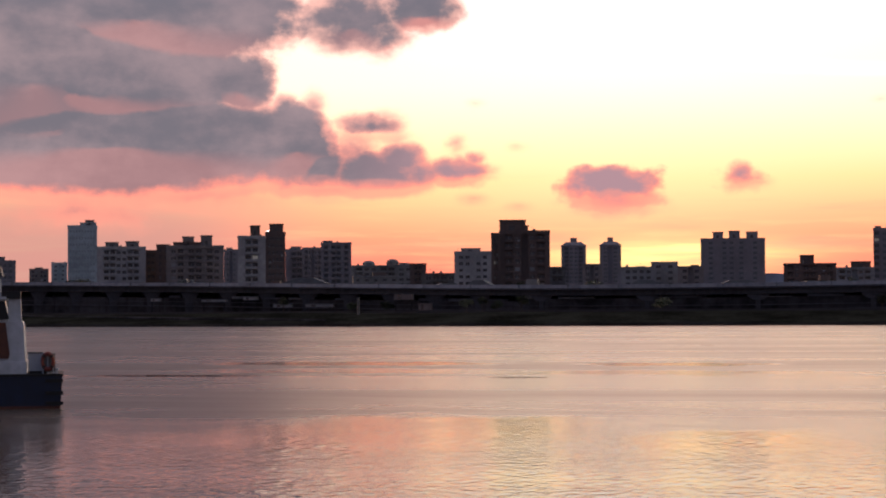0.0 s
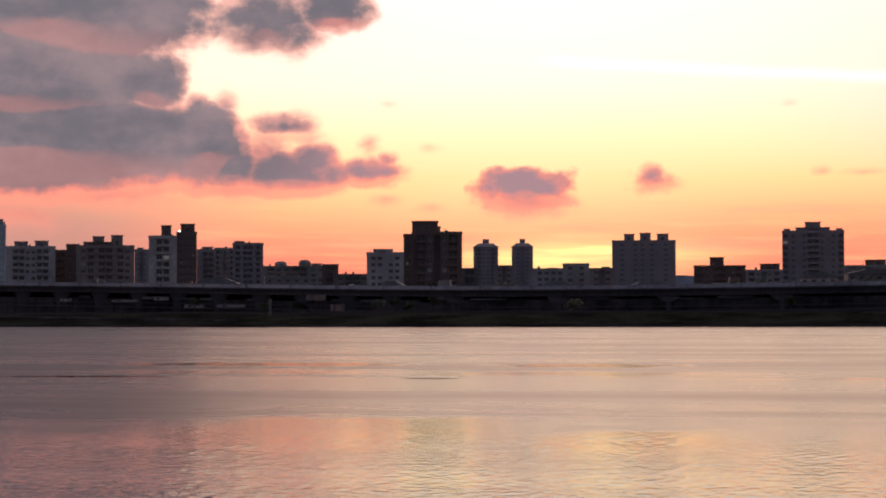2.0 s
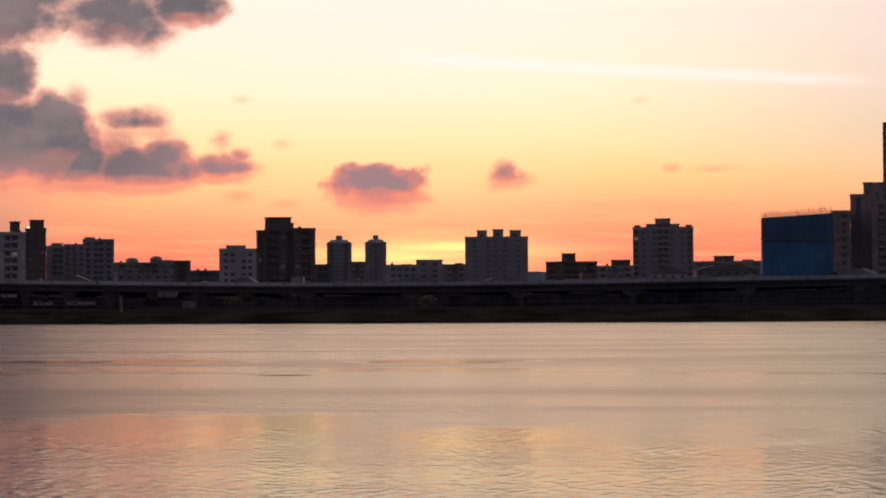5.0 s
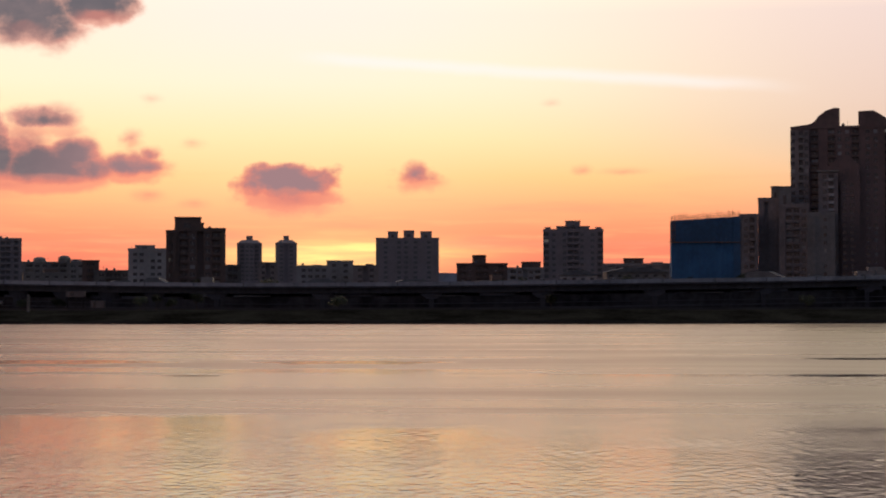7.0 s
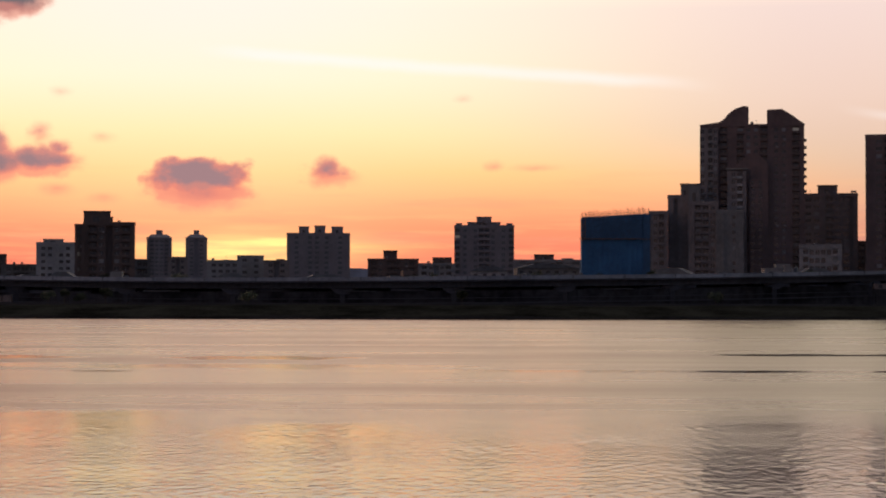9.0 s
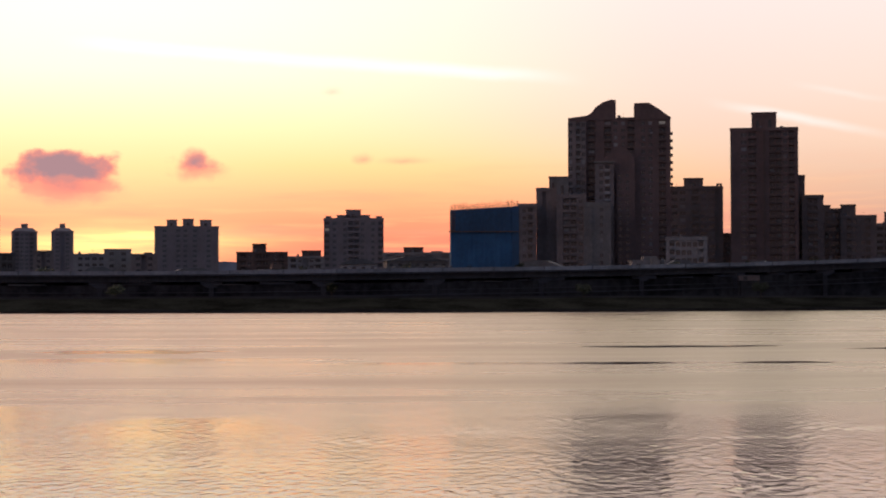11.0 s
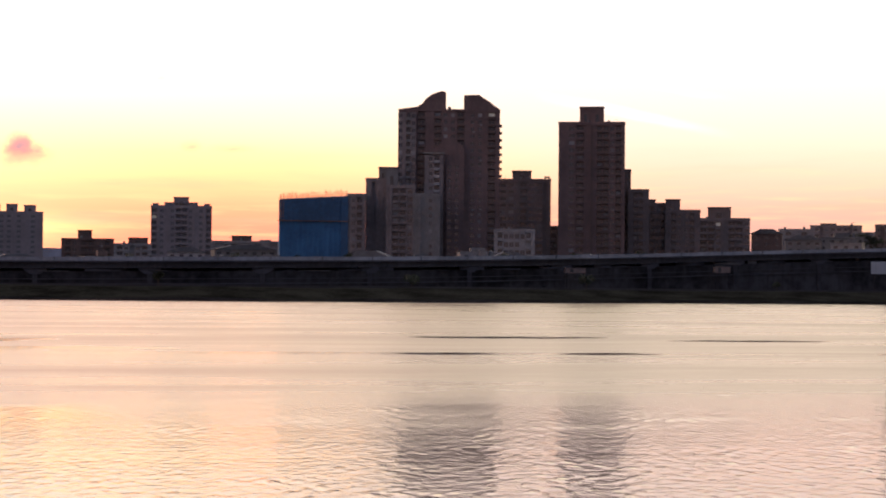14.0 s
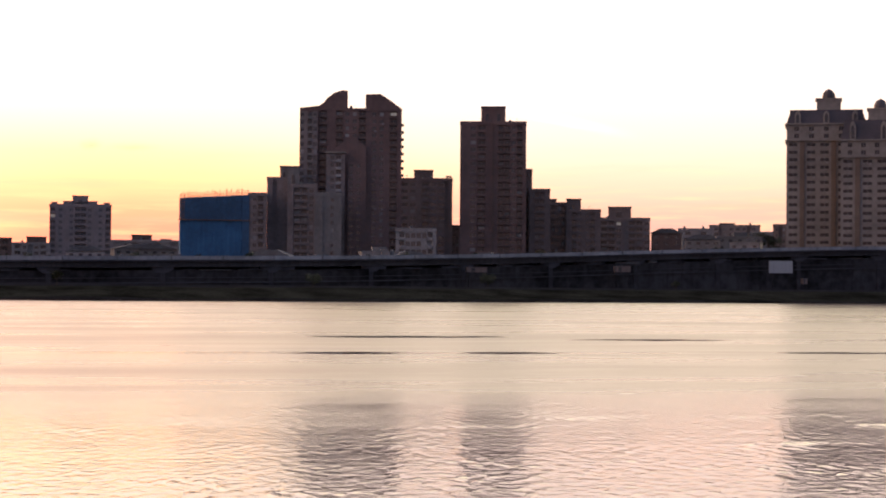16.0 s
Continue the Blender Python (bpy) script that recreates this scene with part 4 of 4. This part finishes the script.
def palace(x, y, w, eave, roof_top, drum0, drum1, drum_top, dome_top, bays):
    """A beige tower under a slate mansard with dormers, a drum and a dome."""
    house = thing("apartment_tower", "beige stone apartment tower with slate mansard, dormers and a domed lantern", "building", spot(x, y), "domed towers")
    h = eave - GROUND
    wall, wins = Mesh(), []
    wall.box(-w / 2 + 0.02, w / 2 - 0.02, 0, 22, -1, h, "beige_stone")
    facade(wall, wins, -w / 2, w / 2, 0, 0, h - 7.0, "wrwwrwsrr", round((h - 7) / 3.15), "beige_stone", 0.64, 0.46, "ochre_tile")
    facade(wall, wins, -w / 2, w / 2, 0, h - 6.4, h - 0.2, "sw" * (bays // 2 + 1) + "s", 2, "beige_stone", 0.5, 0.6)
    part("wall", wall, house)
    part("cornice", Mesh().box(-w / 2 - 0.7, w / 2 + 0.7, -2.1, 22.7, h - 6.996, h - 6.45, "beige_stone").box(-w / 2 - 0.8, w / 2 + 0.8, -1.9, 22.8, h + 0.004, h + 0.6, "beige_stone"), house)
    rh = roof_top - eave
    part("roof", Mesh().frustum(-w / 2, w / 2, -1.2, 22, h + 0.604, h + rh, 1.6, "slate").box(-w / 2 + 1.3, w / 2 - 1.3, 0.9, 20.6, h + rh + 0.004, h + rh + 0.5, "slate"), house)
    for i in range(3):
        c = -w / 2 + w * (i * 0.36 + 0.14)
        d = Mesh().prism([(c - 1.3, h + 0.61), (c + 1.3, h + 0.61), (c + 1.3, h + rh * 0.72), (c + 0.8, h + rh * 0.9), (c, h + rh * 0.98), (c - 0.8, h + rh * 0.9), (c - 1.3, h + rh * 0.72)], -1.7, 1.5, "beige_stone")
        d = part("dormer", d, house)
        g = Mesh().prism([(c - 0.7, h + 0.9), (c + 0.7, h + 0.9), (c + 0.7, h + rh * 0.62), (c, h + rh * 0.8), (c - 0.7, h + rh * 0.62)], -1.75, -1.704, "glass")
        part("dormer_window", g, d)
    a, b = -w / 2 + drum0 * w, -w / 2 + drum1 * w
    c, r, z = (a + b) / 2, (b - a) / 2, h + rh + 0.5
    dz, tz = drum_top - GROUND, dome_top - GROUND
    drum = part("drum", Mesh().box(c - r * 0.9, c + r * 0.9, 5, 5 + 2 * r, z, dz - 0.7, "beige_stone").box(c - r, c + r, 4.7, 5.3 + 2 * r, dz - 0.696, dz, "beige_stone"), house)
    dr = r * 0.5
    part("dome", Mesh().lathe(c, 5 + r, [(dr * 1.1, dz), (dr * 1.1, dz + 0.5)] + [(dr * math.cos(q * 0.26), dz + 0.5 + (tz - dz - 0.9) * math.sin(q * 0.26)) for q in range(6)] + [(0.15, tz - 0.35), (0.1, tz)], "slate"), drum)
    place_windows(house, wins, random.Random(3), 0.0, "dark_glass")


palace(333.0, 770, 33.5, 76.0, 82.1, 0.36, 0.70, 88.0, 92.8, 9)
palace(347.9, 745, 35.2, 67.6, 76.1, 0.30, 0.62, 81.9, 86.6, 10)


def road_sign():
    x, y, w = 280.0, 690, 8.9
    b = thing("sign_board", "blank pale grey board standing below the viaduct", "sign", pose(x, y, GROUND, 0, 0, -math.degrees(math.atan2(x, y))))
    z0, z1 = 11.3 - GROUND, 16.0 - GROUND
    part("panel", Mesh().box(-w / 2, w / 2, 0, 0.25, z0, z1, "sign_white"), b)
    for s in (-0.35, 0.35):
        part("post", Mesh().box(s * w - 0.12, s * w + 0.12, 0.254, 0.5, -0.6, z1 - 0.3, "dark_wall"), b)


road_sign()


def hut(x, y, w, h, mat, roof, rng):
    """A small house low behind the viaduct: flat, pitched or with a tank on the roof."""
    house = thing("low_house", "small dim town house with a cluttered roof behind the viaduct", "house", spot(x, y, rng.uniform(-15, 15)), "low houses")
    d = 9.0
    body = Mesh().box(-w / 2, w / 2, 0, d, -1, h, mat)
    part("wall", body, house)
    if roof == "pitched":
        part("roof", Mesh().prism([(-w / 2 - 0.5, h + 0.004), (w / 2 + 0.5, h + 0.004), (w * 0.2, h + 2.2), (-w * 0.2, h + 2.2)], -0.5, d + 0.5, "roof_metal"), house)
    else:
        part("roof", Mesh().box(-w / 2 - 0.3, w / 2 + 0.3, -0.3, d + 0.3, h + 0.004, h + 0.35, "concrete"), house)
        a = rng.uniform(-0.3, 0.1) * w
        part("roof_shed", Mesh().box(a, a + w * 0.3, 2, 6, h + 0.354, h + rng.uniform(1.6, 2.8), rng.choice(["grey_tile", "dark_brown", "roof_metal"])), house)
        if roof == "tank":
            part("water_tank", Mesh().lathe(w * 0.3, 4, [(0.8, h + 0.354), (0.8, h + 1.9), (0.5, h + 2.3), (0.1, h + 2.4)], "roof_metal", 10), house)
    for i in range(max(1, int(w / 4))):
        for z in (h - 2.4, h - 5.4):
            if z > 0.5:
                part("window", window_mesh(1.6, 1.3), house, at=(-w / 2 + (i + 0.5) * w / max(1, int(w / 4)), -0.07, z))


def low_town():
    rng = random.Random(11)
    hut(291.8, 860, 14.2, 31.4 - GROUND, "dark_brown", "pitched", rng)
    hut(299.0, 830, 16.1, 27.8 - GROUND, "grey_tile", "pitched", rng)
    hut(324.5, 850, 21.4, 29.7 - GROUND, "grey_tile", "tank", rng)
    hut(307.6, 800, 13.5, 25.7 - GROUND, "concrete", "tank", rng)
    hut(136.8, 745, 18.9, 18.8 - GROUND, "concrete", "flat", rng)
    hut(23.5, 860, 16.2, 19.8 - GROUND, "pale_tile", "pitched", rng)
    hut(51.0, 880, 28.7, 21.5 - GROUND, "grey_tile", "pitched", rng)
    hut(-221.3, 880, 21.3, 21.6 - GROUND, "grey_tile", "flat", rng)
    x = -330.0
    while x < 390:
        w = rng.uniform(8, 17)
        y = via_y(x * 0.92) + rng.uniform(24, 70)
        # roofs stay a little above the deck's edge
        top = EYE + (rail_z(x * 640 / y) - EYE) * y / via_y(x * 640 / y) + rng.uniform(-3.2, 0.2)
        if not 205 < x < 225:
            hut(x, y, w, top - GROUND, rng.choice(["concrete", "dark_brown", "grey_tile", "mauve_tile", "dark_concrete"]), rng.choice(["flat", "pitched", "tank", "flat"]), rng)
        x += w * rng.uniform(0.9, 1.7)


low_town()


def tree(x, y, z, h, spread, seed, name="tree"):
    rng = random.Random(seed)
    t = thing(name, "dark leafy tree against the dusk light", "tree", pose(x, y, z, 0, 0, rng.uniform(0, 360)), "bank trees")
    tr = Mesh().rod((0, 0, -0.3), (0.1, 0, h * 0.55), 0.03 * h, 0.015 * h, "bark")
    tips = []
    for i in range(7):
        a = i * 2.4 + rng.random()
        b = (spread * 0.6 * math.cos(a), spread * 0.6 * math.sin(a), h * rng.uniform(0.55, 0.85))
        tr.rod((0.05, 0, h * rng.uniform(0.25, 0.5)), b, 0.012 * h, 0.005 * h, "bark", 5)
        tips.append(b)
    tips.append((0, 0, h * 0.85))
    part("trunk", tr, t)
    cr = Mesh()
    s = cr.slot("leaf")
    for c in tips:
        r = spread * rng.uniform(0.35, 0.6)
        for _ in range(70):
            d = Vector((rng.gauss(0, 1), rng.gauss(0, 1), rng.gauss(0, 0.7))).normalized() * r * rng.random() ** 0.4
            p = Vector(c) + d
            q = Vector((rng.gauss(0, 1), rng.gauss(0, 1), rng.gauss(0, 1))).normalized() * spread * 0.11
            o = q.orthogonal().normalized() * spread * 0.07
            k = len(cr.v)
            cr.v += [tuple(p - q), tuple(p + o), tuple(p + q), tuple(p - o)]
            cr.f.append((k, k + 1, k + 2, k + 3))
            cr.mi.append(s)
    part("crown", cr, t)


def plant():
    rng = random.Random(8)
    # on the bank before the viaduct
    for x in (-196, -172, -160, -128, -121, -116, -108, -60, 8, 92, 158, 238):
        tree(x, bank_y(x) + rng.uniform(34, 56), 4.2, rng.uniform(3.5, 6.0), rng.uniform(1.8, 3.0), int(x) + 900)
    # street trees among the houses
    for i in range(26):
        x = -330 + 27 * i + rng.uniform(-9, 9)
        y = via_y(x * 0.95) + rng.uniform(20, 30)
        tree(x, y, GROUND, (rail_z(x * 0.9) - GROUND) * 1.1 + rng.uniform(-1, 2.2), rng.uniform(2.2, 4.0), i + 50)
    # a wooded knoll of old trees
    for i in range(9):
        tree(337.9 + i * 3.2, 900, GROUND, 37.9 - GROUND - abs(i - 4.5) * 0.9, 3.6, i + 300)
    for i in range(11):
        tree(262 + i * 7.6 + rng.uniform(-2, 2), 792 + rng.uniform(-8, 8), GROUND, rng.uniform(16.5, 20.5), rng.uniform(3.0, 4.6), i + 500)
    for i in range(8):
        tree(-12 + i * 11 + rng.uniform(-4, 4), 800 + rng.uniform(-10, 10), GROUND, rng.uniform(12.5, 15.0), rng.uniform(3.0, 4.2), i + 600)
    for i in range(7):
        tree(-385.8 + i * 2.2, 900, GROUND, 23.7 - GROUND + rng.uniform(-1, 0.6), 2.6, i + 400)


plant()


def bank_bits():
    """A path, a post and boxes on legs on the slope under the viaduct."""
    me = Mesh()
    s = me.slot("dark_wall")
    for i in range(33):
        x = -330 + 5 * i
        d, z = 8 + 22 * (1 - i / 32), 1.85 + 2.2 * (1 - i / 32)
        me.v += [(x, bank_y(x) + d, z + 0.25), (x, bank_y(x) + d + 2.0, z + 0.55), (x, bank_y(x) + d + 2.0, z - 0.6), (x, bank_y(x) + d, z - 0.6)]
    for i in range(32):
        k = 4 * i
        for a, b in ((0, 1), (1, 2), (2, 3), (3, 0)):
            me.f.append((k + a, k + b, k + 4 + b, k + 4 + a))
            me.mi.append(s)
    tagged(new("path", me.data("path")), "narrow concrete path along the grassy bank", "path", kind="structure")
    for x, w, z0, z1, mat in ((156.4, 7.4, 10.4, 12.3, "brown_tile"), (218.2, 6.0, 11.2, 13.6, "brown_tile"),
                         (299.5, 1.8, 7.3, 9.6, "brown_tile"), (-145.9, 4.5, 5.2, 7.7, "brown_tile"), (-154.0, 6.5, 8.9, 11.0, "brown_tile"),
                         # the concrete rows stand in for pale ledges below the deck
                         (-256.6, 3.4, 9.1, 10.3, "concrete"), (-231.2, 9.5, 8.8, 9.7, "concrete"), (-215.7, 5.0, 9.3, 10.6, "concrete"),
                         (-202.1, 6.8, 6.5, 7.8, "concrete"), (-187.1, 10.0, 6.6, 7.7, "concrete")):
        y = via_y(x) - 6
        c = thing("cabin", "small dull box on legs under the viaduct", "cabin", pose(x, y, 4.2), "bank cabins")
        part("body", Mesh().box(-w / 2, w / 2, 0, 2.4, z0 - 4.2, z1 - 4.35, mat).box(-w * 0.3, -w * 0.1, -0.03, -0.003, z0 - 4.0, z1 - 4.6, "glass"), c)
        part("roof", Mesh().box(-w / 2 - 0.2, w / 2 + 0.2, -0.2, 2.6, z1 - 4.346, z1 - 4.2, "roof_metal"), c)
        for q in (-0.42, 0.42):
            part("leg", Mesh().box(q * w - 0.12, q * w + 0.12, 0.3, 0.6, -0.4, z0 - 4.204, "dark_wall"), c)
    pole = Mesh().rod((0, 0, -0.5), (0, 0, 5.2), 0.5, 0.42, "dark_concrete", 10)
    tagged(new("post", pole.data("post")), "stout grey concrete post on the river bank", "post").matrix_world = pose(-162.0, 620, 4.3)


bank_bits()


def far_hill():
    """A low blue ridge on the horizon."""
    me = Mesh()
    c = 90
    for i in range(c + 1):
        x = -700 + 25 * i
        top = GROUND + 46 + 36 * math.exp(-((x - -164.8) / 260) ** 2) + 5 * noise.noise((x * 0.006, 0, 0)) + 2 * noise.noise((x * 0.03, 0, 3))
        me.v += [(x, 4150, GROUND - 1), (x, 4200 + 20 * noise.noise((x * 0.01, 7, 0)), top), (x, 4290, GROUND - 1)]
    s = me.slot("far_hill")
    for i in range(c):
        k = 3 * i
        me.f += [(k, k + 3, k + 4, k + 1), (k + 1, k + 4, k + 5, k + 2)]
        me.mi += [s, s]
    tagged(new("backdrop", me.data("backdrop")), "low blue-grey wooded ridge on the horizon", "hill", kind="structure")


far_hill()


# a bright white point on the roof, drawn as a glowing ball
def roof_ball():
    t = thing("roof_ball", "small glowing white ball on a roof pole", "lamp", pose(-257.6, 826, 40.1, 0, 0, 0))
    z = 41.2 - 40.1
    part("pole", Mesh().rod((0, 0, 0), (0, 0, z - 0.3), 0.08, 0.06, "slate"), t)
    part("ball", Mesh().lathe(0, 0, [(0.1, z - 0.3), (0.42, z - 0.1), (0.5, z + 0.15), (0.3, z + 0.4), (0.05, z + 0.5)], "lamp", 10), t, "glowing white ball")


roof_ball()


# ---- boat ----
def boat():
    a = radians(-23.3)
    m = pose(84.5 * math.sin(a), 84.5 * math.cos(a), 0, 0, 0, 23.3)
    b = thing("ferry_boat", "small moored ferry with dark blue hull and white deckhouse", "boat", m)
    px = lambda v: (v - 114) * 0.025
    pz = lambda v: (722 - v) * 0.0241
    hull = Mesh()
    hull.prism([(-17, -0.5), (px(108), -0.5), (px(111), pz(700)), (px(113), pz(664)), (-17, pz(664)), (-18.2, pz(650)), (-18.5, pz(650)), (-17.6, 0.3)], 0, 4.6, "hull_blue")
    part("hull", hull, b)
    part("boot_stripe", Mesh().box(-17, px(109), -0.02, -0.004, -0.1, 0.12, "varnish"), b, "dull red waterline stripe")
    for z in (672, 694, 712):
        part("fender_rail", Mesh().box(px(84), px(114.5), -0.12, -0.024, pz(z + 3), pz(z - 3), "black"), b)
    part("deck_edge", Mesh().box(-17, px(115), -0.08, 4.65, pz(664) + 0.003, pz(660), "black"), b)
    part("bulwark", Mesh().box(-17, px(52), 0.05, 4.5, pz(660) + 0.003, pz(638), "boat_white"), b)
    house = Mesh().prism([(-14, pz(638) + 0.003), (px(50), pz(638) + 0.003), (px(47), pz(572)), (px(44), pz(566)), (-14, pz(566))], 0.2, 4.3, "boat_white")
    part("deckhouse", house, b)
    part("door", Mesh().prism([(px(-14), pz(632)), (px(22), pz(632)), (px(24), pz(624)), (px(17), pz(568)), (px(-14), pz(568))], 0.12, 0.196, "varnish"), b, "varnished brown door")
    part("window", Mesh().prism([(-6, pz(562)), (px(23), pz(562)), (px(15), pz(530)), (-6, pz(530))], 0.1, 0.3, "black"), b, "dark slanted wheelhouse window")
    part("wheelhouse", Mesh().prism([(-9, pz(566) + 0.003), (px(20), pz(566) + 0.003), (px(14), pz(527)), (-9, pz(527))], 0.35, 4.0, "boat_white"), b)
    part("wheelhouse_roof", Mesh().box(-9.4, px(18), 0.05, 4.2, pz(527) + 0.003, pz(522), "boat_white"), b)
    f = Mesh().frustum(px(20), px(43), 0.6, 1.6, pz(566) + 0.003, pz(526), 0.03, "boat_white")
    part("funnel", f, b)
    part("funnel_cap", Mesh().box(px(13), px(41.5), 0.5, 1.7, pz(526) + 0.003, pz(513), "black"), b)
    part("mast", Mesh().rod((px(6), 1.2, pz(522)), (px(6), 1.2, pz(488)), 0.07, 0.05, "boat_white"), b)
    part("awning", Mesh().prism([(-5, pz(484)), (px(11), pz(484)), (px(6), pz(466)), (px(0), pz(460)), (-5, pz(460))], 0.3, 3.6, "slate"), b)
    part("locker", Mesh().box(px(55), px(79), 0.5, 1.4, pz(655), pz(624), "boat_white").box(px(54), px(80), 0.45, 1.45, pz(624) + 0.002, pz(621), "grey_tile"), b)
    part("locker_base", Mesh().box(px(56), px(86), 0.4, 1.5, pz(660) + 0.002, pz(655) - 0.002, "black"), b)
    seg, ring = 20, Mesh()
    s = ring.slot("orange")
    for i in range(seg):
        t = 2 * math.pi * i / seg
        for j in range(8):
            q = 2 * math.pi * j / 8
            r = 0.29 + 0.085 * math.cos(q)
            ring.v.append((r * math.cos(t) * 0.8, 0.085 * math.sin(q), 1.15 * r * math.sin(t)))
    for i in range(seg):
        for j in range(8):
            ring.f.append((i * 8 + j, ((i + 1) % seg) * 8 + j, ((i + 1) % seg) * 8 + (j + 1) % 8, i * 8 + (j + 1) % 8))
            ring.mi.append(s)
    buoy = part("lifebuoy", ring, b, "orange-red lifebuoy on the stern rail", at=(px(88), 0.3, pz(638)))
    for q in (0.785, 2.356, 3.927, 5.498):
        c, z = 0.29 * 0.8 * math.cos(q), 0.29 * 1.15 * math.sin(q)
        part("band", Mesh().box(c - 0.06, c + 0.06, -0.1, 0.1, z - 0.06, z + 0.06, "black"), buoy, "dark band round the buoy")
    part("canvas", Mesh().box(px(81), px(101), 0.46, 0.5, pz(657), pz(624), "grey_tile"), b, "grey canvas lashed to the stern rail")
    for v in (80, 88, 97, 104):
        part("rail_post", Mesh().rod((px(v), 0.4, pz(660)), (px(v), 0.4, pz(640 if v > 90 else 622)), 0.025, 0.025, "boat_white"), b)
    part("bollard", Mesh().lathe(px(101), 0.8, [(0.1, pz(660)), (0.1, pz(654)), (0.16, pz(653)), (0.16, pz(651))], "boat_white", 10), b)


boat()
